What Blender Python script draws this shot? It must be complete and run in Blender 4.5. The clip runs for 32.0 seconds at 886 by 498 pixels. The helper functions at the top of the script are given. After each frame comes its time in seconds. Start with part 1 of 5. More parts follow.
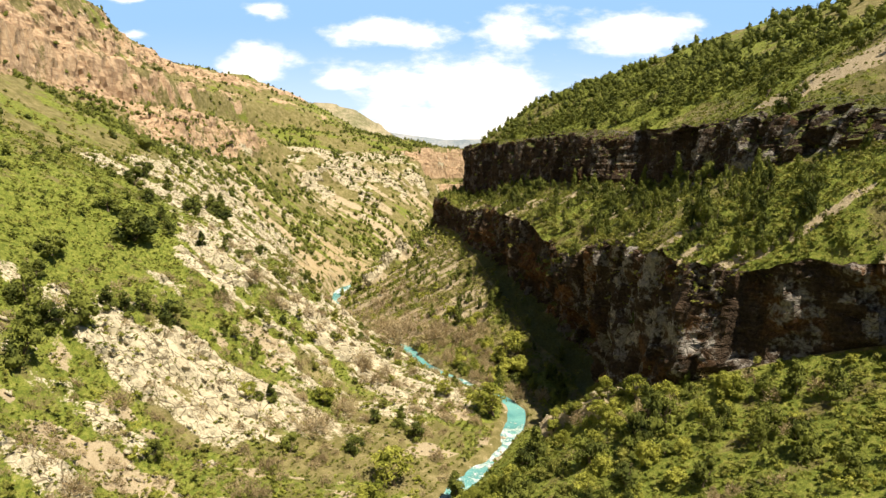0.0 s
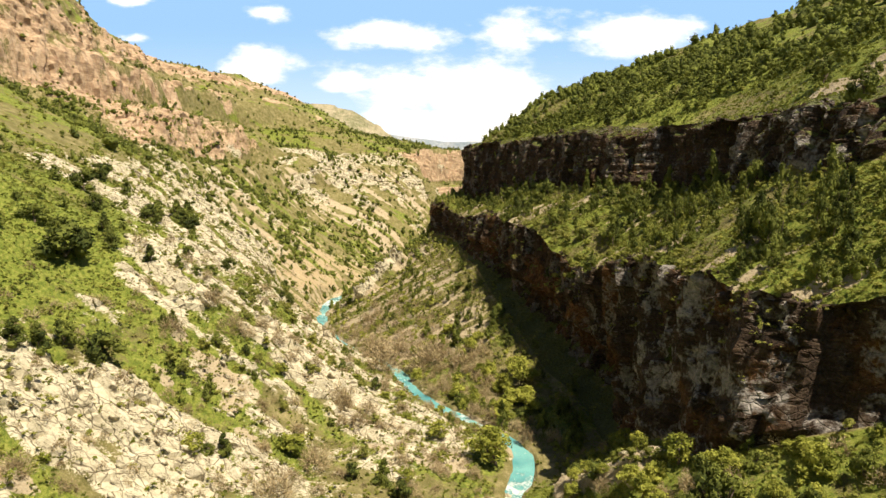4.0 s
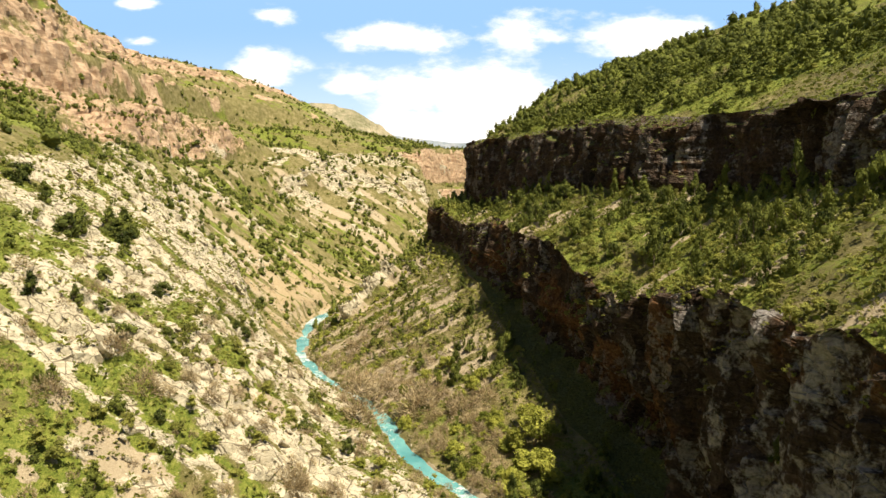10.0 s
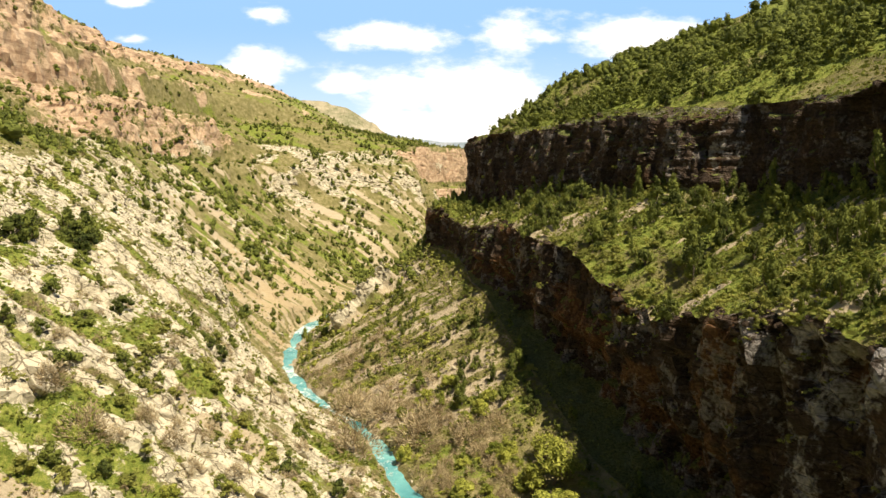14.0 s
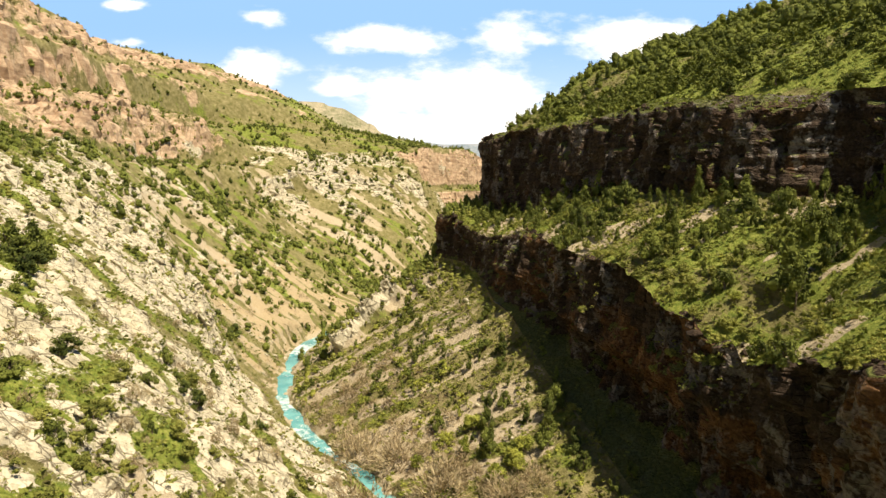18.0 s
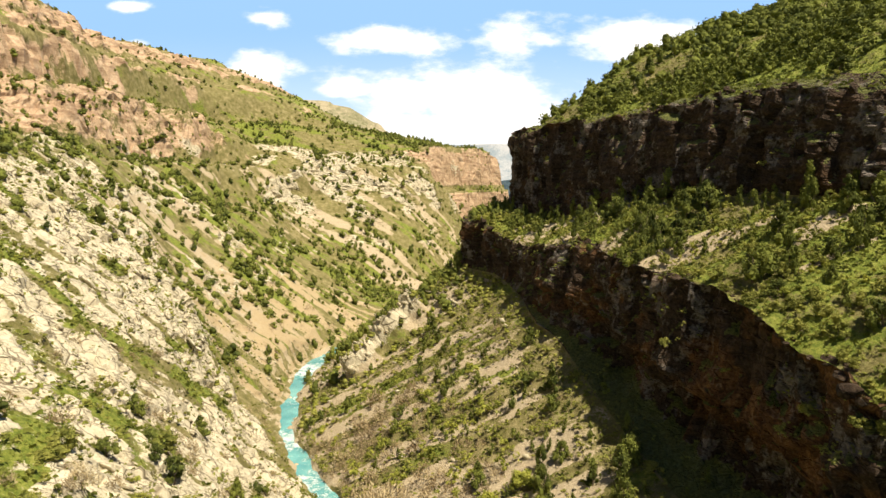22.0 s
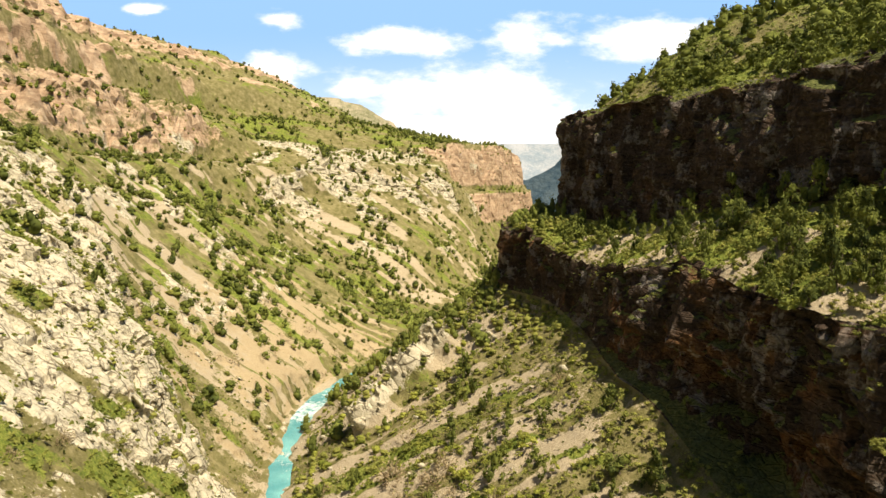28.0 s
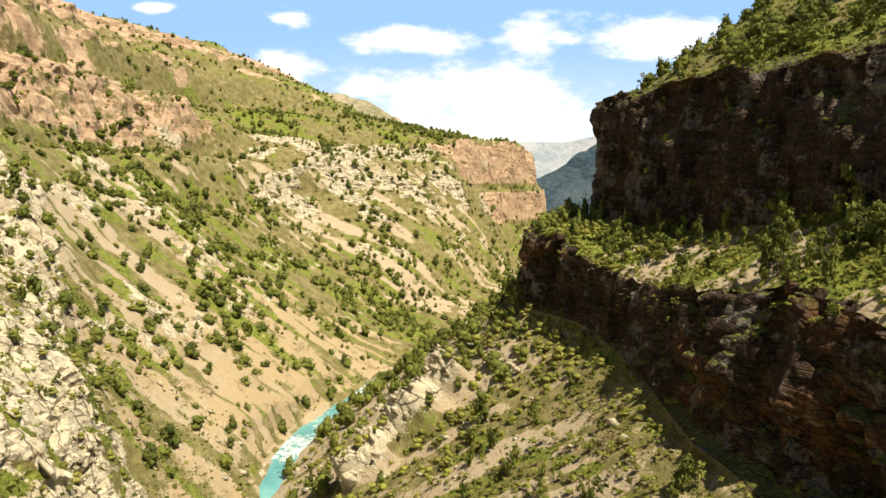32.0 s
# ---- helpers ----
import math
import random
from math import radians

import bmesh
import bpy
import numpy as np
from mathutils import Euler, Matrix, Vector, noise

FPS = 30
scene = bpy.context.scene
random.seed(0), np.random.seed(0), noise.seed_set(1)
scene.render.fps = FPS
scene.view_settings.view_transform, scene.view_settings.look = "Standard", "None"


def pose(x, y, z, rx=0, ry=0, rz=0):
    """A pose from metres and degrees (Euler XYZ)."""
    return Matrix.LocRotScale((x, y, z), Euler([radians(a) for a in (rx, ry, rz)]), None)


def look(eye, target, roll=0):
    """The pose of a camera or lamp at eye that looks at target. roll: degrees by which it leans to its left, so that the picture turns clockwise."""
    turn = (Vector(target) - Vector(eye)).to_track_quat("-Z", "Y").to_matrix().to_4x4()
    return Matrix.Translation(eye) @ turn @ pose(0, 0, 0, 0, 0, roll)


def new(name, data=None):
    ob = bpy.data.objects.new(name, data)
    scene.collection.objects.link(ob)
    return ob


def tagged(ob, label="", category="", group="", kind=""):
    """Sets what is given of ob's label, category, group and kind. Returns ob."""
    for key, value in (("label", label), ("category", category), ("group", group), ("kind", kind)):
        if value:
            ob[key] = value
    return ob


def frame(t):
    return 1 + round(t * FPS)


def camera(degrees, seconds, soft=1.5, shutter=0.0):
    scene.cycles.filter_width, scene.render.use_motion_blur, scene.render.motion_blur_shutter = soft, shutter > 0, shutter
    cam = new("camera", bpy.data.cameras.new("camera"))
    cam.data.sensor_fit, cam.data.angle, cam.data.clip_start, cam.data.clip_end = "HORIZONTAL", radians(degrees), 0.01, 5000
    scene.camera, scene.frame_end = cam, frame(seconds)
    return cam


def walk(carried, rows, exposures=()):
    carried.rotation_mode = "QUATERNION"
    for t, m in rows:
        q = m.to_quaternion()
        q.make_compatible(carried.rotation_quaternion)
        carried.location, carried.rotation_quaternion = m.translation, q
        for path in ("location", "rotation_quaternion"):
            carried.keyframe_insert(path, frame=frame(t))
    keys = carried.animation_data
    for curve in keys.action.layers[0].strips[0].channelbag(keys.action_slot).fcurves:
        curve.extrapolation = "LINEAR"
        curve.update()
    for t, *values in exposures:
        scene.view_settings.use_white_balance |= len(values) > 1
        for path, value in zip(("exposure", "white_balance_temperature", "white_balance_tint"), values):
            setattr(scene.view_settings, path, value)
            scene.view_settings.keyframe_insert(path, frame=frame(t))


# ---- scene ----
cam = camera(70.0, 32.0)
METRES, EYE, TILT, LEAN, TURN = 200.0, 60.0, -6.3, 0.0, 0.0
ROWS = [
    (0.0, 0.0, 0.0, 0.0, -0.0, 0.0, -0.0),
    (0.5, 0.0013, 0.016, 0.0019, 0.02, 0.04, 0.02),
    (1.0, 0.0025, 0.0305, 0.0036, 0.02, 0.06, 0.01),
    (1.5, 0.0037, 0.0471, 0.0056, 0.03, 0.09, 0.02),
    (2.0, 0.0048, 0.062, 0.0074, 0.04, 0.12, 0.02),
    (2.5, 0.006, 0.0786, 0.0093, 0.06, 0.15, 0.0),
    (3.0, 0.007, 0.0943, 0.0112, 0.09, 0.18, 0.01),
    (3.5, 0.0082, 0.111, 0.013, 0.12, 0.2, 0.05),
    (5.5, 0.0133, 0.176, 0.0204, 0.34, 0.27, 0.13),
    (6.0, 0.0144, 0.1918, 0.0221, 0.39, 0.28, 0.11),
    (6.5, 0.0157, 0.2088, 0.0239, 0.43, 0.3, 0.09),
    (7.0, 0.0169, 0.2247, 0.0256, 0.48, 0.3, 0.09),
    (7.5, 0.0182, 0.2416, 0.0274, 0.54, 0.3, 0.06),
    (8.0, 0.0193, 0.2575, 0.0291, 0.6, 0.3, 0.07),
    (8.5, 0.0207, 0.2745, 0.0311, 0.67, 0.28, 0.09),
    (9.0, 0.0217, 0.2896, 0.0333, 0.68, 0.36, 0.12),
    (9.5, 0.0227, 0.303, 0.035, 0.73, 0.33, 0.15),
    (10.0, 0.0229, 0.3143, 0.0363, 0.72, 0.36, 0.15),
    (10.5, 0.0225, 0.3237, 0.0375, 0.67, 0.43, 0.16),
    (11.0, 0.0216, 0.333, 0.0382, 0.56, 0.41, 0.13),
    (11.5, 0.0203, 0.3423, 0.0389, 0.47, 0.39, 0.1),
    (12.0, 0.0185, 0.3533, 0.0398, 0.39, 0.36, 0.05),
    (12.5, 0.0167, 0.3648, 0.0406, 0.3, 0.33, 0.01),
    (13.0, 0.0143, 0.378, 0.0417, 0.21, 0.31, 0.01),
    (13.5, 0.0118, 0.3911, 0.0433, 0.13, 0.31, 0.02),
    (14.0, 0.0091, 0.4059, 0.0449, 0.06, 0.33, 0.05),
    (14.5, 0.0066, 0.4199, 0.047, -0.01, 0.36, 0.08),
    (16.5, -0.0055, 0.4817, 0.055, -0.17, 0.47, 0.19),
    (17.0, -0.0091, 0.4979, 0.0568, -0.19, 0.5, 0.23),
    (17.5, -0.0126, 0.5132, 0.0586, -0.19, 0.53, 0.26),
    (18.0, -0.0167, 0.5296, 0.0603, -0.18, 0.54, 0.32),
    (18.5, -0.0207, 0.545, 0.0619, -0.17, 0.56, 0.35),
    (19.0, -0.025, 0.5616, 0.0636, -0.15, 0.58, 0.34),
    (19.5, -0.0292, 0.5764, 0.0651, -0.12, 0.6, 0.3),
    (20.0, -0.0338, 0.5936, 0.0668, -0.08, 0.61, 0.31),
    (20.5, -0.0375, 0.6086, 0.0686, -0.04, 0.6, 0.3),
    (21.0, -0.0415, 0.626, 0.0705, 0.04, 0.6, 0.31),
    (21.5, -0.0451, 0.6411, 0.0723, 0.09, 0.6, 0.29),
    (22.0, -0.0488, 0.658, 0.0741, 0.17, 0.62, 0.28),
    (22.5, -0.0522, 0.6737, 0.076, 0.24, 0.62, 0.28),
    (23.0, -0.0555, 0.6907, 0.0777, 0.33, 0.63, 0.26),
    (23.5, -0.0583, 0.7065, 0.0793, 0.41, 0.64, 0.25),
    (24.0, -0.0615, 0.7232, 0.0811, 0.48, 0.63, 0.24),
    (24.5, -0.064, 0.7389, 0.0826, 0.55, 0.64, 0.27),
    (25.0, -0.0664, 0.7558, 0.0843, 0.62, 0.65, 0.31),
    (25.5, -0.0683, 0.7715, 0.0862, 0.7, 0.64, 0.31),
    (27.5, -0.0729, 0.8372, 0.0927, 1.11, 0.68, 0.26),
    (28.0, -0.0743, 0.8536, 0.0945, 1.19, 0.67, 0.2),
    (28.5, -0.075, 0.8694, 0.096, 1.27, 0.67, 0.16),
    (29.0, -0.0758, 0.8864, 0.0974, 1.37, 0.66, 0.15),
    (29.5, -0.0765, 0.9021, 0.0989, 1.46, 0.65, 0.11),
    (30.0, -0.0774, 0.919, 0.1004, 1.54, 0.65, 0.08),
    (30.5, -0.0777, 0.9358, 0.1021, 1.65, 0.63, 0.06),
    (31.0, -0.0784, 0.9516, 0.104, 1.73, 0.61, 0.02),
    (31.5, -0.0791, 0.9675, 0.1056, 1.8, 0.59, 0.01),
    (32.0, -0.0797, 0.9834, 0.1075, 1.9, 0.55, -0.01),
]
walk(cam, [(t, pose(0, 0, EYE, TILT, LEAN, TURN) @ pose(METRES * x, METRES * y, METRES * z, 90 + pitch, roll, yaw)) for t, x, y, z, yaw, pitch, roll in ROWS])

# ---- world, sun and exposure ----
SUN_EL, SUN_AZ = 62.0, 130.0          # azimuth clockwise from +y (the way ahead)
world = bpy.data.worlds.new("sky_world")
scene.world = world
world.use_nodes = True


class Nodes:
    """A short hand for node trees."""

    def __init__(self, tree):
        self.tree = tree
        tree.nodes.clear()

    def add(self, kind, ins=(), **props):
        n = self.tree.nodes.new(kind)
        for k, v in props.items():
            if k == "ramp":
                els = n.color_ramp.elements
                while len(els) < len(v):
                    els.new(0.5)
                for e, (p, c) in zip(els, v):
                    e.position, e.color = p, (*c, 1.0) if len(c) == 3 else c
            elif k == "op":
                n.operation = v
            elif k == "blend":
                n.blend_type = v
            elif k == "mode":
                n.data_type = v
            elif k == "attr":
                n.attribute_name = v
            elif k == "sky":
                n.sky_type = v
            elif k == "dims":
                n.noise_dimensions = v
            elif k == "feature":
                n.feature = v
            elif k == "clamped":
                n.use_clamp = v
        for key, v in dict(ins).items():
            self.put(n.inputs[key], v)
        return n

    def put(self, socket, v):
        if isinstance(v, bpy.types.NodeSocket):
            self.tree.links.new(v, socket)
        else:
            socket.default_value = v

    def math(self, op, a, b=0.0, c=0.0, clamped=False):
        return self.add("ShaderNodeMath", {0: a, 1: b, 2: c}, op=op, clamped=clamped).outputs[0]

    def noise(self, vec, scale, detail=4.0, rough=0.55):
        return self.add("ShaderNodeTexNoise", {"Vector": vec, "Scale": scale, "Detail": detail, "Roughness": rough}).outputs["Fac"]

    def ramp(self, fac, stops):
        return self.add("ShaderNodeValToRGB", {"Fac": fac}, ramp=stops).outputs["Color"]

    def mix(self, fac, a, b, blend="MIX"):
        n = self.add("ShaderNodeMix", mode="RGBA", blend=blend)
        self.put(n.inputs[0], fac)
        self.put(n.inputs[6], a if isinstance(a, bpy.types.NodeSocket) else (*a, 1.0))
        self.put(n.inputs[7], b if isinstance(b, bpy.types.NodeSocket) else (*b, 1.0))
        return n.outputs[2]

    def step(self, v, lo, hi):
        n = self.add("ShaderNodeMapRange", {"Value": v, "From Min": lo, "From Max": hi})
        n.interpolation_type = "SMOOTHSTEP"
        return n.outputs["Result"]

    def attribute(self, name):
        return self.add("ShaderNodeAttribute", attr=name).outputs["Fac"]


def build_sky():
    n = Nodes(world.node_tree)
    sky = n.add("ShaderNodeTexSky", sky="NISHITA")
    sky.sun_disc = False
    sky.sun_elevation, sky.sun_rotation = radians(SUN_EL), radians(SUN_AZ)
    sky.air_density, sky.dust_density, sky.ozone_density = 0.75, 0.2, 1.6
    way = n.add("ShaderNodeTexCoord").outputs["Generated"]
    sep = n.add("ShaderNodeSeparateXYZ", {0: way})
    x, y, z = sep.outputs[0], sep.outputs[1], sep.outputs[2]
    flat = n.math("MAXIMUM", n.math("ABSOLUTE", y), 0.05)
    u, v = n.math("DIVIDE", x, flat), n.math("DIVIDE", z, flat)
    uv = n.add("ShaderNodeCombineXYZ", {0: u, 1: n.math("MULTIPLY", v, 2.2), 2: y}).outputs[0]
    puff = n.noise(uv, 9.0, 7.0, 0.6)
    fine = n.noise(uv, 30.0, 5.0, 0.6)
    edge = n.math("ADD", n.math("MULTIPLY", n.math("SUBTRACT", puff, 0.5), 2.6), n.math("MULTIPLY", n.math("SUBTRACT", fine, 0.5), 0.8))
    total = None
    # fair-weather clouds ahead: place, half width and half height, as tangents of angles
    for cu, cv, w, h in CLOUDS:
        du = n.math("DIVIDE", n.math("SUBTRACT", u, cu), w)
        dv = n.math("DIVIDE", n.math("SUBTRACT", v, cv), h)
        r = n.math("SQRT", n.math("ADD", n.math("MULTIPLY", du, du), n.math("MULTIPLY", dv, dv)))
        m = n.math("SUBTRACT", 1.0, r)
        total = m if total is None else n.math("MAXIMUM", total, m)
    # brighter painted sky only where the view reaches, so it adds little fill light
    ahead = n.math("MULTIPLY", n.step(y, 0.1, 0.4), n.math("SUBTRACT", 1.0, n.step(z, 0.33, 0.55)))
    cover = n.math("MULTIPLY", n.step(n.math("ADD", total, edge), -0.22, 0.75), ahead)
    # scattered clouds over the rest of the sky
    rest = n.step(n.noise(way, 3.0, 7.0, 0.6), 0.64, 0.78)
    cover = n.math("MAXIMUM", cover, n.math("MULTIPLY", rest, n.math("SUBTRACT", 1.0, n.step(y, -0.1, 0.25))))
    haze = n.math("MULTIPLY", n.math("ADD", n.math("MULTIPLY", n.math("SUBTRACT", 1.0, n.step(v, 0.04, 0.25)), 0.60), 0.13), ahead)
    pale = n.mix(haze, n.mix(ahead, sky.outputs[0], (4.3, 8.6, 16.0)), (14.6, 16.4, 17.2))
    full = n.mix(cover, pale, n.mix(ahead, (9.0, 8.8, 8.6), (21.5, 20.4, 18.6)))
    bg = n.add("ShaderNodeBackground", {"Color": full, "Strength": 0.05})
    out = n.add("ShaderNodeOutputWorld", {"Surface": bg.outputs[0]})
    return out


CLOUDS = [(-0.075, 0.222, 0.10, 0.022), (0.10, 0.234, 0.066, 0.033), (0.03, 0.138, 0.19, 0.045), (0.06, 0.085, 0.22, 0.05),
          (0.308, 0.222, 0.088, 0.034), (-0.287, 0.175, 0.052, 0.032), (-0.275, 0.256, 0.046, 0.018), (-0.483, 0.277, 0.034, 0.009),
          (-0.482, 0.219, 0.034, 0.009), (-0.15, 0.152, 0.06, 0.018)]
build_sky()

sun = bpy.data.lights.new("sun", "SUN")
sun.energy, sun.angle, sun.color = 5.7, radians(0.6), (1.0, 0.89, 0.69)
sun_ob = new("sun", sun)
el, az = radians(SUN_EL), radians(SUN_AZ)
sun_dir = Vector((math.cos(el) * math.sin(az), math.cos(el) * math.cos(az), math.sin(el)))
sun_ob.matrix_world = look(sun_dir * 300, (0, 0, 0))
scene.view_settings.exposure = 0.47

# ---- materials ----


def material(name, build, rough=0.9, spec=0.2):
    m = bpy.data.materials.new(name)
    m.use_nodes = True
    n = Nodes(m.node_tree)
    bsdf = n.add("ShaderNodeBsdfPrincipled", {"Roughness": rough, "Specular IOR Level": spec})
    n.add("ShaderNodeOutputMaterial", {"Surface": bsdf.outputs[0]})
    build(n, bsdf)
    return m


def bump(n, bsdf, height, strength, distance):
    b = n.add("ShaderNodeBump", {"Height": height, "Strength": strength, "Distance": distance})
    n.put(bsdf.inputs["Normal"], b.outputs[0])


def position(n):
    return n.add("ShaderNodeNewGeometry").outputs["Position"]


def limestone(n, p):
    """Pale grey-cream limestone, lichen-stained, with dark cracks along the bedding."""
    g1, g2 = n.noise(p, 0.35, 6, 0.6), n.noise(p, 3.0, 6, 0.65)
    col = n.ramp(n.math("ADD", n.math("MULTIPLY", g1, 0.55), n.math("MULTIPLY", g2, 0.45)),
                 [(0.30, (0.30, 0.25, 0.165)), (0.41, (0.47, 0.41, 0.285)), (0.54, (0.575, 0.51, 0.37)), (0.72, (0.68, 0.62, 0.475))])
    sway = n.noise(p, 0.3, 4)

    def along(v):
        return n.add("ShaderNodeVectorMath", {0: p, 1: v}, op="DOT_PRODUCT").outputs["Value"]

    bed = n.math("ADD", along((0.52, 0.58, 0.62)), n.math("MULTIPLY", sway, 3.0))
    q = n.add("ShaderNodeCombineXYZ", {0: n.math("MULTIPLY", bed, 1.5), 1: n.math("MULTIPLY", along((0.71, 0.0, -0.71)), 0.22), 2: n.math("MULTIPLY", along((-0.5, 0.8, -0.3)), 0.26)}).outputs[0]
    s1, s2 = n.noise(q, 0.55, 5, 0.6), n.noise(q, 1.6, 4, 0.6)
    cut = n.math("SUBTRACT", 1.0, n.step(n.math("ABSOLUTE", n.math("SUBTRACT", s1, 0.5)), 0.0, 0.016))
    q2 = n.add("ShaderNodeCombineXYZ", {0: n.math("MULTIPLY", bed, 1.0), 1: n.math("MULTIPLY", along((0.71, 0.0, -0.71)), 0.42), 2: n.math("MULTIPLY", along((-0.5, 0.8, -0.3)), 0.5)}).outputs[0]
    vor = n.add("ShaderNodeTexVoronoi", {"Vector": q2, "Scale": 0.78}, feature="DISTANCE_TO_EDGE").outputs["Distance"]
    slab = n.add("ShaderNodeTexVoronoi", {"Vector": q2, "Scale": 0.24}, feature="DISTANCE_TO_EDGE").outputs["Distance"]
    broken = n.step(n.noise(p, 0.22, 4), 0.42, 0.58)
    split = n.math("MULTIPLY", n.math("SUBTRACT", 1.0, n.step(vor, 0.0, 0.05)), n.math("ADD", 0.32, n.math("MULTIPLY", broken, 0.6)))
    joint = n.math("MULTIPLY", n.math("SUBTRACT", 1.0, n.step(slab, 0.0, 0.026)), 0.95)
    fine_cut = n.math("SUBTRACT", 1.0, n.step(n.math("ABSOLUTE", n.math("SUBTRACT", s2, 0.47)), 0.0, 0.018))
    thin = n.math("MULTIPLY", n.math("MAXIMUM", n.math("MULTIPLY", cut, 0.7), n.math("MULTIPLY", fine_cut, 0.4)), n.step(n.noise(p, 0.5, 3), 0.40, 0.55))
    crack = n.math("MAXIMUM", n.math("MAXIMUM", joint, split), thin)
    relief = n.math("SUBTRACT", n.math("ADD", n.math("MULTIPLY", s1, 1.5), n.math("ADD", n.math("MULTIPLY", s2, 0.7), n.math("MULTIPLY", g2, 0.45))), n.math("MULTIPLY", crack, 0.8))
    return n.mix(crack, col, (0.11, 0.085, 0.05)), relief, crack


def ground_mat(n, bsdf):
    p = position(n)
    wide, mid, fine = n.noise(p, 0.05, 5), n.noise(p, 0.35, 6, 0.62), n.noise(p, 2.6, 6, 0.7)
    speck = n.noise(p, 7.0, 3, 0.7)
    blend = n.math("ADD", n.math("MULTIPLY", mid, 0.6), n.math("MULTIPLY", fine, 0.4))
    dry = n.ramp(blend, [(0.3, (0.085, 0.078, 0.022)), (0.47, (0.17, 0.15, 0.055)), (0.58, (0.28, 0.235, 0.11)), (0.72, (0.42, 0.35, 0.20))])
    herb = n.noise(p, 1.1, 5, 0.7)
    grass = n.ramp(n.math("ADD", n.math("MULTIPLY", herb, 0.6), n.math("MULTIPLY", speck, 0.4)),
                   [(0.34, (0.050, 0.072, 0.012)), (0.46, (0.128, 0.162, 0.024)), (0.55, (0.225, 0.245, 0.044)), (0.68, (0.37, 0.335, 0.12))])
    scree = n.ramp(n.math("ADD", n.math("MULTIPLY", fine, 0.5), n.math("MULTIPLY", speck, 0.5)),
                   [(0.3, (0.26, 0.205, 0.125)), (0.5, (0.42, 0.34, 0.225)), (0.7, (0.55, 0.47, 0.34))])
    ochre = n.ramp(fine, [(0.3, (0.32, 0.235, 0.125)), (0.6, (0.45, 0.355, 0.215)), (0.8, (0.54, 0.45, 0.30))])
    red = n.ramp(blend, [(0.3, (0.28, 0.175, 0.105)), (0.48, (0.48, 0.335, 0.215)), (0.62, (0.58, 0.44, 0.30)), (0.8, (0.63, 0.52, 0.39))])
    lime, relief, crack = limestone(n, p)
    jag = n.math("ADD", n.math("MULTIPLY", n.math("SUBTRACT", mid, 0.5), 0.9), n.math("MULTIPLY", n.math("SUBTRACT", fine, 0.5), 0.8))

    def mask(name, lo=0.40, hi=0.56):
        return n.step(n.math("ADD", n.attribute(name), jag), lo, hi)

    col = n.mix(mask("green"), dry, grass)
    col = n.mix(mask("scree"), col, scree)
    col = n.mix(mask("ochre"), col, ochre)
    level = n.add("ShaderNodeMapping", {"Vector": p, "Scale": (0.12, 0.12, 1.0)}).outputs[0]
    upright = n.add("ShaderNodeMapping", {"Vector": p, "Scale": (0.7, 0.7, 0.3)}).outputs[0]
    bands = n.math("MULTIPLY", n.step(n.noise(level, 0.55, 5, 0.65), 0.49, 0.60), 0.5)
    cleft = n.math("SUBTRACT", 1.0, n.step(n.math("ABSOLUTE", n.math("SUBTRACT", n.noise(upright, 0.5, 5, 0.6), 0.5)), 0.0, 0.03))
    red = n.mix(n.math("MAXIMUM", n.math("MULTIPLY", cleft, 0.45), bands), red, (0.19, 0.11, 0.065))
    reds = mask("red")
    col = n.mix(reds, col, red)
    rock = mask("rock", 0.42, 0.52)
    col = n.mix(rock, col, lime)
    n.put(bsdf.inputs["Base Color"], col)
    h = n.mix(n.math("MAXIMUM", rock, n.math("MULTIPLY", reds, 0.8)), n.math("MULTIPLY", fine, 1.0), n.math("MULTIPLY", relief, 0.42))
    bump(n, bsdf, h, 0.8, 0.4)


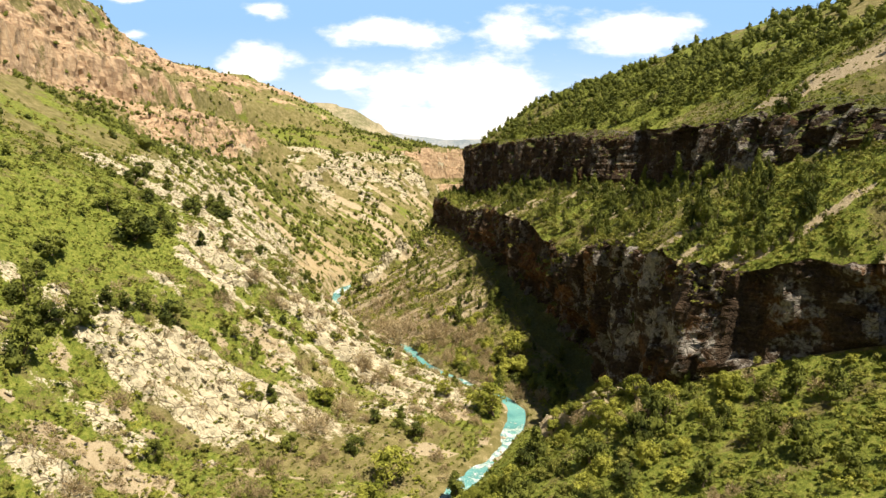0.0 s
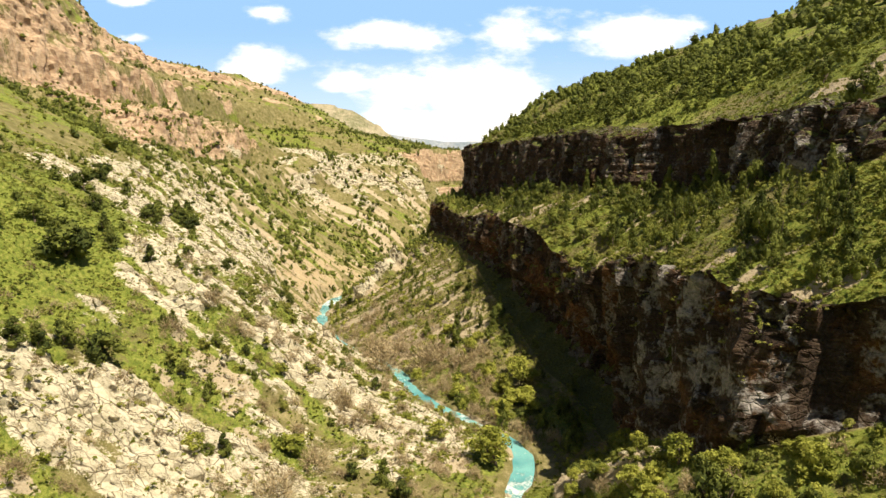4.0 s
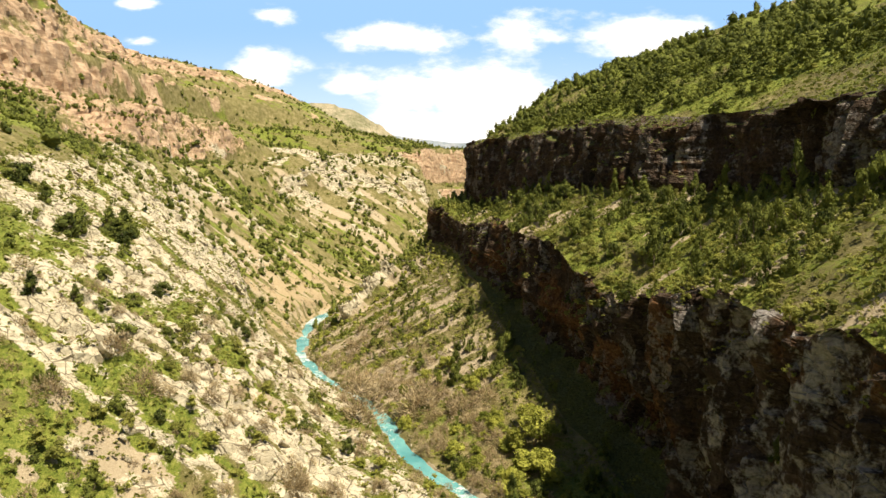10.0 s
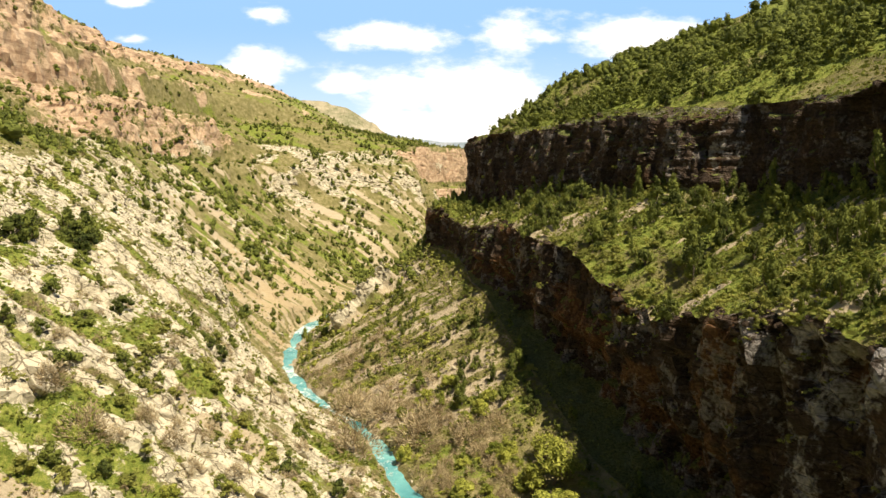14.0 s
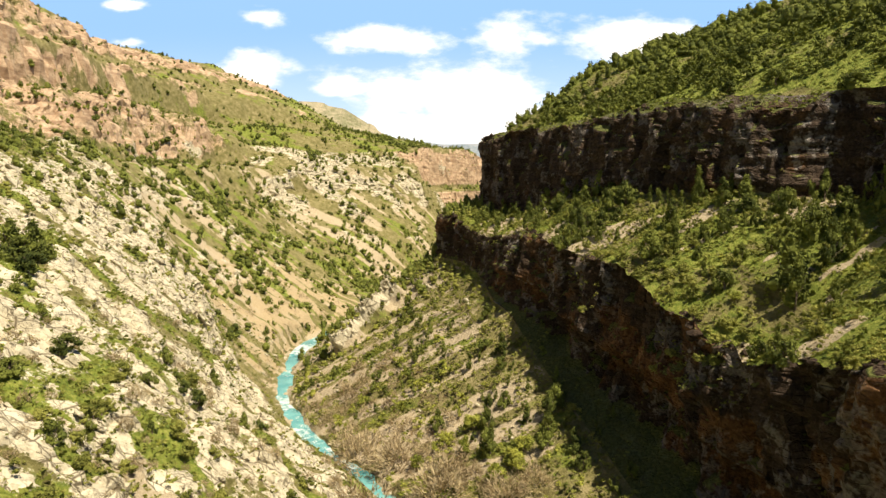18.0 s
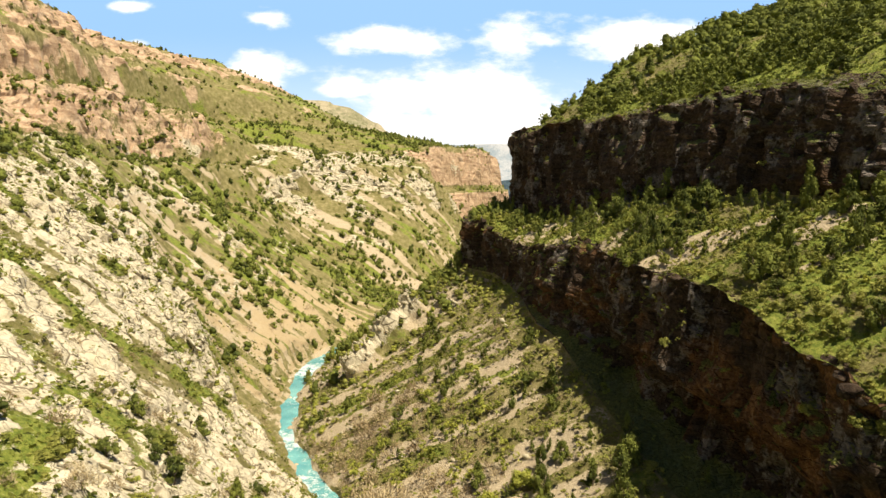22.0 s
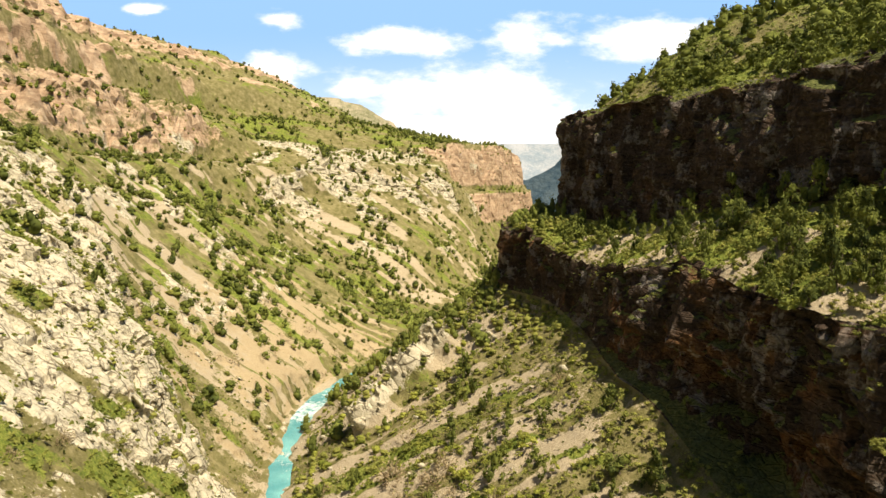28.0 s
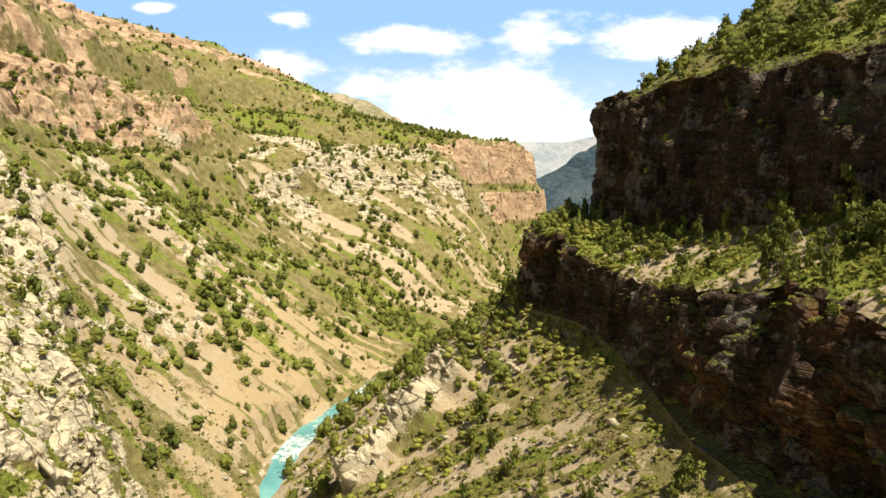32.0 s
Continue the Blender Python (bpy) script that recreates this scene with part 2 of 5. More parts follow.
def cliff_mat(n, bsdf):
    p = position(n)
    strata = n.add("ShaderNodeMapping", {"Vector": p, "Scale": (0.25, 0.25, 2.2)}).outputs[0]
    streak = n.add("ShaderNodeMapping", {"Vector": p, "Scale": (1.0, 1.0, 0.12)}).outputs[0]
    a, b, c = n.noise(strata, 0.5, 6, 0.6), n.noise(streak, 0.45, 5, 0.6), n.noise(p, 2.0, 6, 0.68)
    mixv = n.math("ADD", n.math("ADD", n.math("MULTIPLY", a, 0.26), n.math("MULTIPLY", b, 0.28)), n.math("MULTIPLY", c, 0.46))
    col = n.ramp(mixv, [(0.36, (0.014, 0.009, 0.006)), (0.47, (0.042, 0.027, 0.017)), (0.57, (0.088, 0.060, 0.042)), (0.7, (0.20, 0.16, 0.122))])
    rusty = n.attribute("rust")
    rust = n.math("MULTIPLY", n.step(n.math("ADD", n.noise(p, 0.09, 4), n.math("MULTIPLY", n.math("SUBTRACT", rusty, 1.0), 0.12)), 0.5, 0.62), n.math("MINIMUM", rusty, 1.1))
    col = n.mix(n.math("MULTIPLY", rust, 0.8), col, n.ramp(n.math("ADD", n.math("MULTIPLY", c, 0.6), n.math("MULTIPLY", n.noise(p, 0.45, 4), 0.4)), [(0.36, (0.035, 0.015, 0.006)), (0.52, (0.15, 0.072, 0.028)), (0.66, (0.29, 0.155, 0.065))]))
    grey = n.math("MULTIPLY", n.step(n.math("ADD", n.math("MULTIPLY", n.noise(p, 0.5, 6, 0.65), 0.5), n.math("MULTIPLY", n.noise(p, 0.14, 4), 0.5)), n.math("SUBTRACT", 0.535, n.math("MULTIPLY", n.attribute("grey"), 0.035)), 0.58), n.attribute("grey"))
    col = n.mix(n.math("MINIMUM", n.math("MULTIPLY", grey, 0.75), 0.92), col, n.ramp(c, [(0.3, (0.16, 0.14, 0.13)), (0.6, (0.40, 0.37, 0.34)), (0.8, (0.5, 0.47, 0.44))]))
    moss = n.math("MULTIPLY", n.step(n.math("ADD", n.attribute("green"), n.math("SUBTRACT", c, 0.5)), 0.45, 0.6), 0.85)
    col = n.mix(moss, col, n.ramp(c, [(0.3, (0.05, 0.07, 0.015)), (0.7, (0.18, 0.19, 0.05))]))
    n.put(bsdf.inputs["Base Color"], col)
    cr = n.add("ShaderNodeTexVoronoi", {"Vector": n.add("ShaderNodeMapping", {"Vector": p, "Scale": (0.6, 0.6, 1.1)}).outputs[0], "Scale": 0.8}, feature="DISTANCE_TO_EDGE").outputs["Distance"]
    bump(n, bsdf, n.math("ADD", n.math("ADD", c, n.math("MULTIPLY", a, 0.4)), n.math("MULTIPLY", n.step(cr, 0.0, 0.1), 0.5)), 1.0, 0.5)


def water_mat(n, bsdf):
    p = position(n)
    a, b = n.noise(p, 0.5, 5, 0.65), n.noise(p, 2.4, 5, 0.7)
    col = n.ramp(n.noise(p, 0.12, 3), [(0.35, (0.09, 0.30, 0.32)), (0.65, (0.20, 0.47, 0.46))])
    foam = n.step(n.math("ADD", n.math("ADD", n.math("MULTIPLY", a, 0.6), n.math("MULTIPLY", b, 0.5)), n.math("MULTIPLY", n.attribute("foam"), 0.2)), 0.67, 0.82)
    n.put(bsdf.inputs["Base Color"], n.mix(foam, col, (0.75, 0.82, 0.80)))
    n.put(bsdf.inputs["Roughness"], n.math("ADD", 0.18, n.math("MULTIPLY", foam, 0.5)))
    bump(n, bsdf, n.math("ADD", b, foam), 0.7, 0.2)


def leaf_mat(dark, light, thin_part=0.2):
    def build(n, bsdf):
        info = n.add("ShaderNodeObjectInfo").outputs["Random"]
        isl = n.add("ShaderNodeNewGeometry").outputs["Random Per Island"]
        big = n.step(n.noise(position(n), 0.22, 3), 0.33, 0.67)
        f = n.math("ADD", n.math("ADD", n.math("MULTIPLY", isl, 0.4), n.math("MULTIPLY", info, 0.25)), n.math("MULTIPLY", big, 0.5))
        tone = n.ramp(f, [(0.2, dark), (0.85, light)])
        n.put(bsdf.inputs["Base Color"], tone)
        thin = n.add("ShaderNodeBsdfTranslucent", {"Color": tone})
        both = n.add("ShaderNodeMixShader", {0: thin_part, 1: bsdf.outputs[0], 2: thin.outputs[0]})
        out = [k for k in n.tree.nodes if k.bl_idname == "ShaderNodeOutputMaterial"][0]
        n.put(out.inputs["Surface"], both.outputs[0])
    return build


def bark_mat(n, bsdf):
    p = position(n)
    n.put(bsdf.inputs["Base Color"], n.ramp(n.noise(p, 9.0, 5), [(0.3, (0.09, 0.065, 0.045)), (0.7, (0.24, 0.19, 0.14))]))


def stone_mat(n, bsdf):
    p = position(n)
    col, relief, crack = limestone(n, p)
    tint = n.add("ShaderNodeObjectInfo").outputs["Random"]
    n.put(bsdf.inputs["Base Color"], n.mix(n.math("MULTIPLY", tint, 0.25), col, (0.44, 0.375, 0.27)))
    bump(n, bsdf, relief, 0.7, 0.25)


def far_mat(dark, light):
    def build(n, bsdf):
        p = position(n)
        f = n.math("ADD", n.math("MULTIPLY", n.noise(p, 0.012, 6, 0.6), 0.6), n.math("MULTIPLY", n.noise(p, 0.11, 6, 0.7), 0.4))
        n.put(bsdf.inputs["Base Color"], n.ramp(f, [(0.42, dark), (0.58, light)]))
        bump(n, bsdf, n.noise(p, 0.05, 6, 0.65), 1.0, 6.0)
    return build


GROUND = material("hillside_ground", ground_mat)
CLIFF = material("dark_sandstone", cliff_mat)
WATER = material("turquoise_water", water_mat, 0.2, 0.5)
JUNIPER = material("juniper_foliage", leaf_mat((0.031, 0.044, 0.010), (0.185, 0.205, 0.040), 0.08))
WILLOW = material("spring_foliage", leaf_mat((0.115, 0.14, 0.018), (0.40, 0.40, 0.075)))
OLIVE = material("olive_shrub_foliage", leaf_mat((0.09, 0.105, 0.02), (0.31, 0.305, 0.07)))
TWIG = material("bare_twigs", leaf_mat((0.27, 0.20, 0.11), (0.55, 0.45, 0.27)))
TUFT = material("grass_tufts", leaf_mat((0.10, 0.13, 0.018), (0.27, 0.285, 0.06)))
BARK = material("bark", bark_mat)
STONE = material("pale_limestone", stone_mat)
# blue-grey stands for distance haze, mixed into the rock colour
FAR_DRY_HAZED = material("far_dry_hills_haze_tint", far_mat((0.24, 0.29, 0.33), (0.40, 0.41, 0.43)))
FAR_RIM = material("far_rocky_hill", far_mat((0.13, 0.145, 0.06), (0.42, 0.36, 0.245)))
# dark blue imitates the haze over far woods, put into the foliage colour
FAR_WOODED_HAZED = material("far_wooded_hills_haze_tint", far_mat((0.02, 0.045, 0.07), (0.07, 0.10, 0.12)))

# ---- noise on arrays ----


def hash3(i, j, k, seed=0):
    h = (i * 374761393 + j * 668265263 + k * 2147483647 + seed * 1274126177) & 0xFFFFFFFF
    h = ((h ^ (h >> 13)) * 1274126177) & 0xFFFFFFFF
    return ((h ^ (h >> 16)) & 0xFFFFFF) / float(0xFFFFFF)


def value(x, y, z, seed=0):
    """Smooth value noise, -1 to 1, on arrays."""
    i, j, k = (np.floor(a).astype(np.int64) for a in (x, y, z))
    f, g, h = x - i, y - j, z - k
    f, g, h = (a * a * a * (a * (a * 6 - 15) + 10) for a in (f, g, h))
    out = 0
    for di, wi in ((0, 1 - f), (1, f)):
        for dj, wj in ((0, 1 - g), (1, g)):
            for dk, wk in ((0, 1 - h), (1, h)):
                out = out + wi * wj * wk * hash3(i + di, j + dj, k + dk, seed)
    return out * 2 - 1


def fbm(x, y, z, scale, octaves=4, gain=0.5, seed=0):
    s, amp, tot = 0, 1.0, 0.0
    for o in range(octaves):
        q = 2.03 ** o / scale
        s = s + amp * value(x * q + 7.3 * o, y * q + 3.1 * o, z * q + 1.7 * o, seed + o)
        tot += amp
        amp *= gain
    return s / tot


def cells(x, y, z, seed=0):
    """Worley noise: distance to the nearest point, to the border, and that cell's own random value."""
    i, j, k = (np.floor(a).astype(np.int64) for a in (x, y, z))
    d1, d2, own = np.full(x.shape, 9.0), np.full(x.shape, 9.0), np.zeros(x.shape)
    for a in (-1, 0, 1):
        for b in (-1, 0, 1):
            for c in (-1, 0, 1):
                ii, jj, kk = i + a, j + b, k + c
                d = np.sqrt((ii + hash3(ii, jj, kk, seed) - x) ** 2 + (jj + hash3(ii, jj, kk, seed + 1) - y) ** 2 + (kk + hash3(ii, jj, kk, seed + 2) - z) ** 2)
                near = d < d1
                d2 = np.where(near, d1, np.minimum(d2, d))
                own = np.where(near, hash3(ii, jj, kk, seed + 3), own)
                d1 = np.where(near, d, d1)
    return d1, d2 - d1, own


def smooth(v, lo, hi):
    t = np.clip((v - lo) / (hi - lo), 0, 1)
    return t * t * (3 - 2 * t)


# ---- the lie of the land: lines along the valley, as functions of y ----
DENSE = np.arange(-400.0, 1800.0, 1.0)


def line(pairs, soft=5.0):
    """A smooth curve through (y, value) pairs."""
    ys, vs = zip(*pairs)
    raw = np.interp(DENSE, ys, vs)
    k = np.arange(-int(3 * soft) - 1, int(3 * soft) + 2)
    w = np.exp(-0.5 * (k / soft) ** 2)
    out = np.convolve(np.pad(raw, len(k) // 2, mode="edge"), w / w.sum(), mode="valid")
    return lambda y: np.interp(y, DENSE, out)


river_x = line([(-400, -30), (0, -25), (60, -14), (100, -6), (118, 3.5), (134, 13), (150, 18), (162, 19.5), (170, 15.5), (180, 7.5), (192, -2.5), (204, -8), (216, -11.5),
                (229, -17), (249, -33), (277, -47), (301, -53), (316, -54.5), (334, -55.5), (353, -53), (370, -47), (385, -43), (405, -33), (440, -16), (470, -6), (510, 8),
                (540, 24), (600, 50), (640, 66), (700, 80), (760, 76), (900, 62), (1100, 60), (1800, 60)], 4.0)
river_w = line([(-400, 5), (120, 4.6), (150, 4.4), (200, 5.2), (240, 5.6), (270, 4.6), (300, 4.8), (340, 5.6), (400, 6), (440, 6.5), (1800, 7)])

STATIONS = (-400, 40, 100, 130, 165, 200, 235, 258, 275, 287, 298, 312, 328, 350, 400, 460, 490, 515, 540, 575, 610, 645, 690, 760, 900, 1100, 1800)


def across(*xs, soft=5.0):
    return line(list(zip(STATIONS, xs)), soft)


# left side: where the slope stands at each height
at_8 = across(-50, -52, -50, -37, -16, -23, -38, -52, -58, -63, -64, -64, -63, -61, -54, -47, -25, -13, -1, 16, 26, 42, 62, 55, 0, -40, -60)
at_20 = across(-62, -64, -66, -55, -33, -37, -49, -61, -66, -68, -74, -79, -80, -80, -72, -60, -36, -22, -10, 6, 14, 34, 57, 50, -10, -55, -80)
at_32 = across(-75, -75, -78, -68, -47, -53, -60, -69, -72, -74, -82, -90, -92, -94, -88, -83, -57, -34, -21, -1, 6, 28, 53, 45, -20, -70, -100)
at_45 = across(-95, -91, -92, -83, -68, -73, -75, -83, -86, -86, -94, -97, -100, -109, -105, -95, -92, -51, -37, -10, 0, 22, 48, 40, -30, -80, -120)
at_58 = across(-118, -110, -99, -97, -89, -97, -99, -102, -103, -106, -109, -114, -116, -119, -123, -108, -108, -79, -51, -18, -6, 18, 45, 35, -40, -95, -140)
at_72 = across(-140, -130, -119, -119, -114, -125, -129, -128, -127, -129, -131, -134, -138, -137, -140, -125, -125, -105, -69, -33, -18, 10, 41, 30, -55, -110, -160)
at_90 = across(-172, -164, -149, -150, -150, -157, -167, -164, -162, -165, -168, -171, -172, -170, -168, -158, -158, -155, -143, -131, -45, -12, 22, 4, -89, -130, -180)
at_110 = across(-195, -190, -179, -180, -182, -189, -195, -196, -195, -196, -197, -198, -199, -197, -195, -187, -187, -183, -180, -170, -137, -100, -84, -84, -120, -150, -200)
at_157 = across(-225, -222, -220, -220, -220, -220, -220, -222, -222, -222, -222, -222, -222, -222, -224, -234, -238, -238, -238, -234, -228, -223, -211, -190, -170, -180, -220)
LEFT = [(8.0, at_8), (20.0, at_20), (32.0, at_32), (45.0, at_45), (58.0, at_58), (72.0, at_72), (90.0, at_90), (110.0, at_110), (157.0, at_157)]

ridge_z = line([(-400, 172), (300, 176), (400, 176), (440, 172), (490, 164), (560, 160), (640, 166), (700, 168), (765, 162), (830, 152), (900, 150), (1800, 150)], 14)

# right side: foot of the lower cliff, bench edge, bench back, cliff top
R1x = line([(-400, 90), (40, 88), (70, 82), (90, 70), (96, 62), (100, 54), (104, 45), (110, 39), (125, 36.5), (140, 36.5), (152, 36), (165, 37), (180, 37), (195, 34.5), (210, 30.5), (226, 26.5),
            (240, 22.5), (252, 19.5), (262, 17), (272, 13), (285, 9.5), (296, 7), (308, 4), (315, -4), (326, -5), (334, -1), (350, 1), (366, 5), (390, 45), (460, 65), (640, 110), (900, 190), (1800, 600)], 3.0)
R1z = line([(-400, 42), (70, 40), (90, 37), (99, 32), (104, 27), (110, 22), (125, 16), (140, 10.5), (152, 5), (165, 2.5), (180, 3), (195, 6.5), (210, 11.5), (226, 16), (240, 20.5), (252, 25), (262, 29), (275, 31.5), (287, 33), (305, 36),
            (322, 37), (345, 39), (364, 37), (392, 22), (1800, 20)], 4.0)
R2x = line([(-400, 90), (40, 87), (70, 78), (90, 67), (97, 59), (102, 50), (108, 45.5), (125, 42), (139, 42), (150, 40.5), (158, 40), (168, 41.5), (176, 41.5), (184, 40.5), (192, 38), (204, 34), (216, 30.5),
            (222, 29.5), (242, 23.5), (259, 20), (271, 15.6), (284, 11.5), (306, 6), (315, -1), (326, -2), (334, 2), (346, 3), (356, 16), (366, 32), (390, 55), (460, 75), (640, 120), (900, 200), (1800, 610)], 2.5)
R2z = line([(-400, 52), (70, 50), (90, 48), (102, 46), (125, 44.5), (139, 47), (150, 45), (158, 44.5), (168, 43.5), (176, 40.5), (184, 37.5), (192, 37.5), (204, 40), (216, 43),
            (229, 46), (242, 47), (265, 47.5), (284, 47), (306, 46), (316, 51), (328, 50), (360, 46), (1800, 46)], 3.0)
R3x = line([(-400, 98), (60, 90), (98, 78), (110, 73), (125, 66), (135, 64), (168, 66), (214, 65), (219, 62), (226, 58), (236, 49), (241, 46), (256, 38), (280, 28), (310, 16), (326, 10.5), (334, 12),
            (350, 38), (390, 63), (460, 85), (640, 135), (900, 215), (1800, 625)], 3.0)
R3z = line([(-400, 70), (98, 67), (107, 66), (114, 64.5), (140, 61.5), (168, 58.5), (221, 58), (257, 58.5), (275, 55.5), (291, 54), (302, 52.5), (320, 53), (334, 54), (1800, 56)], 4.0)
R4x = line([(-400, 102), (60, 94), (98, 82), (110, 78), (125, 73), (137, 69), (177, 68), (214, 68), (219, 65), (226, 60), (236, 52), (241, 49.5), (256, 41.5), (280, 31), (310, 18.5), (327, 12.5), (334, 15),
            (350, 41), (390, 66), (460, 90), (640, 140), (900, 220), (1800, 630)], 2.5)
R4z = line([(-400, 70), (60, 69), (95, 71), (120, 73.5), (150, 74), (180, 74), (223, 74.6), (240, 76.5), (260, 77), (276, 75.8), (306, 76), (332, 76.5), (1800, 77)], 4.0)
HILL = line([(-400, 0.72), (120, 0.76), (165, 0.74), (200, 0.62), (250, 0.50), (275, 0.45), (295, 0.50), (320, 0.68), (345, 0.70), (420, 0.46), (1800, 0.25)], 10)

# ---- the sheet ----
rows_y = np.concatenate([np.arange(-240, -60, 8.0), np.arange(-60, 48, 2.0), np.arange(48, 348, 0.85), np.arange(348, 470, 1.5), np.arange(470, 680, 2.5), np.arange(680, 1000, 8.0), np.arange(1000, 1700, 40.0)])
NR = len(rows_y)


def wander(y, scale, amount, seed):
    return amount * fbm(y, y * 0 + 2.5, y * 0 + seed * 3.7, scale, 4, 0.55, seed)


def stations_across():
    """Key points of every section, from the far left to the far right, and how many columns lie between them."""
    y = rows_y
    rx, half = river_x(y) + wander(y, 9, 0.8, 78), river_w(y) / 2 - 0.6 + wander(y, 7, 1.0, 79)
    pts = [(np.full(NR, -620.0) + 0 * y, np.full(NR, 175.0)), (LEFT[-1][1](y) - 40, ridge_z(y) + 6)]
    for z, f in reversed(LEFT):
        pts.append((np.minimum(f(y), rx - half - 2.5 - z * 0.25), ridge_z(y) + wander(y, 30, 7.0, 77) if z > 150 else np.full(NR, z)))
    pts += [(rx - half - 1.2, np.full(NR, 0.9)), (rx - half + 0.6, np.full(NR, -0.5)), (rx + half - 0.6, np.full(NR, -0.5)), (rx + half + 1.2, np.full(NR, 0.9))]
    r1 = np.maximum(R1x(y) - 3.5 * smooth(y, 186, 200) * (1 - smooth(y, 268, 290)), rx + half + 4)
    near = smooth(y, 40, 80) * (1 - smooth(y, 400, 450))
    pts += [(r1, R1z(y)), (R2x(y) + near * (1 - 0.25 * smooth(y, 196, 206) * (1 - smooth(y, 252, 262))) * (wander(y, 13, 4.0, 71) + wander(y, 4, 1.6, 80)), R2z(y) + near * (1 - 0.55 * smooth(y, 196, 206) * (1 - smooth(y, 252, 262))) * (wander(y, 12, 4.0, 72) + wander(y, 3.5, 2.2, 81))), (R3x(y) + near * wander(y, 14, 1.5, 73), R3z(y) + near * wander(y, 12, 2.0, 74)),
            (R4x(y) + near * wander(y, 9, 2.8, 75), R4z(y) + near * wander(y, 9, 2.4, 76))]
    g = HILL(y)
    pts += [(R4x(y) + 6, R4z(y) + 2.2), (R4x(y) + 34, R4z(y) + 2.2 + 28 * g), (R4x(y) + 130, R4z(y) + 57), (R4x(y) + 260, R4z(y) + 82), (R4x(y) + 700, R4z(y) + 84)]
    cols = [10, 20, 44, 56, 50, 34, 28, 26, 24, 22, 22, 4, 6, 4, 68, 84, 40, 46, 8, 36, 74, 26, 8]
    return pts, cols


pts, cols = stations_across()
xs, zs, seg, frac = [], [], [], []
for s, c in enumerate(cols):
    for q in range(c):
        t = q / c
        xs.append(pts[s][0] * (1 - t) + pts[s + 1][0] * t)
        zs.append(pts[s][1] * (1 - t) + pts[s + 1][1] * t)
        seg.append(s)
        frac.append(t)
xs.append(pts[-1][0]), zs.append(pts[-1][1]), seg.append(len(cols) - 1), frac.append(1.0)
X, Z = np.array(xs).T, np.array(zs).T                      # rows by columns
SEG, FRAC = np.array(seg), np.array(frac)
Y = np.repeat(rows_y[:, None], X.shape[1], axis=1)
LOW, BENCH, UP, LIP = 15, 16, 17, 18                       # the sections' parts on the right side
TALUS = 14

# the lower cliff is hollowed out by the river
bulge = np.interp(rows_y, [60, 130, 150, 165, 185, 245, 310, 330], [1.5, 1.5, 1.4, 1.5, 1.9, 1.7, 1.3, 1.3])[:, None]
f_low = np.where(SEG == LOW, FRAC, 0)[None, :]
X = X + np.where(SEG == LOW, 1, 0)[None, :] * (R2x(rows_y) - R1x(rows_y))[:, None] * (f_low ** bulge - f_low)
s_low = np.where(SEG == LOW, np.sin(np.pi * FRAC ** 0.55), 0)[None, :]
hollow = np.interp(rows_y, [100, 140, 165, 185, 205, 225, 245, 258], [0, 3.0, 5.0, 4.5, 3.0, 1.5, 0.5, 0.0])[:, None]
cave = np.where(SEG == LOW, smooth(FRAC, 0.0, 0.08) * (1 - smooth(FRAC, 0.36, 0.50)), 0)[None, :]
deep = np.interp(rows_y, [140, 160, 180, 205, 225, 250, 270, 290], [0, 3.0, 6.0, 7.0, 6.0, 4.5, 2.0, 0.0])[:, None]
X = X + s_low * hollow + cave * deep
# talus sags a little between river and cliff
s_tal = np.where(SEG == TALUS, np.sin(np.pi * FRAC), 0)[None, :]
Z = Z - 1.2 * s_tal
# soften the kinks of the slopes across the valley, but not the cliffs
soft_cols = (SEG < 11) | (SEG > LIP)
for _ in range(6):
    m = soft_cols[1:-1] & soft_cols[:-2] & soft_cols[2:]
    Z[:, 1:-1] = np.where(m, 0.25 * Z[:, :-2] + 0.5 * Z[:, 1:-1] + 0.25 * Z[:, 2:], Z[:, 1:-1])
    X[:, 1:-1] = np.where(m, 0.25 * X[:, :-2] + 0.5 * X[:, 1:-1] + 0.25 * X[:, 2:], X[:, 1:-1])


# bands of cliff in the far left slope
lefty = (SEG < 11)[None, :]
yy = rows_y[:, None]
for lo, hi, a, b, w in ((70.0, 104.0, 0.30, 0.62, smooth(yy, 315, 345) * (1 - smooth(yy, 505, 545))), (57.0, 91.0, 0.34, 0.58, smooth(yy, 596, 618) * (1 - smooth(yy, 720, 750))),
                        (30.0, 57.0, 0.38, 0.66, smooth(yy, 606, 628) * (1 - smooth(yy, 720, 750))),
                        (48.0, 74.0, 0.30, 0.70, smooth(yy, 410, 430) * (1 - smooth(yy, 500, 530)) * 0.6), (104.0, 136.0, 0.35, 0.65, smooth(yy, 180, 220) * (1 - smooth(yy, 640, 700)) * 0.85)):
    w = w * np.clip(0.75 + 1.6 * fbm(X * 0.3, yy + 0 * X, Z * 0.3, 26, 3, seed=6), 0, 1)
    t = np.clip((Z - lo) / (hi - lo) + 0.16 * fbm(X, yy + 0 * X, Z, 14, 3, seed=10), 0, 1)
    Z = np.where(lefty & (Z > lo) & (Z < hi), Z * (1 - w) + w * (lo + (hi - lo) * smooth(t, a, b)), Z)


def normals(X, Y, Z):
    P = np.stack([X, Y, Z], -1)
    du, dv = np.gradient(P, axis=1), np.gradient(P, axis=0)
    N = np.cross(du, dv)
    return N / np.maximum(np.linalg.norm(N, axis=-1, keepdims=True), 1e-9)


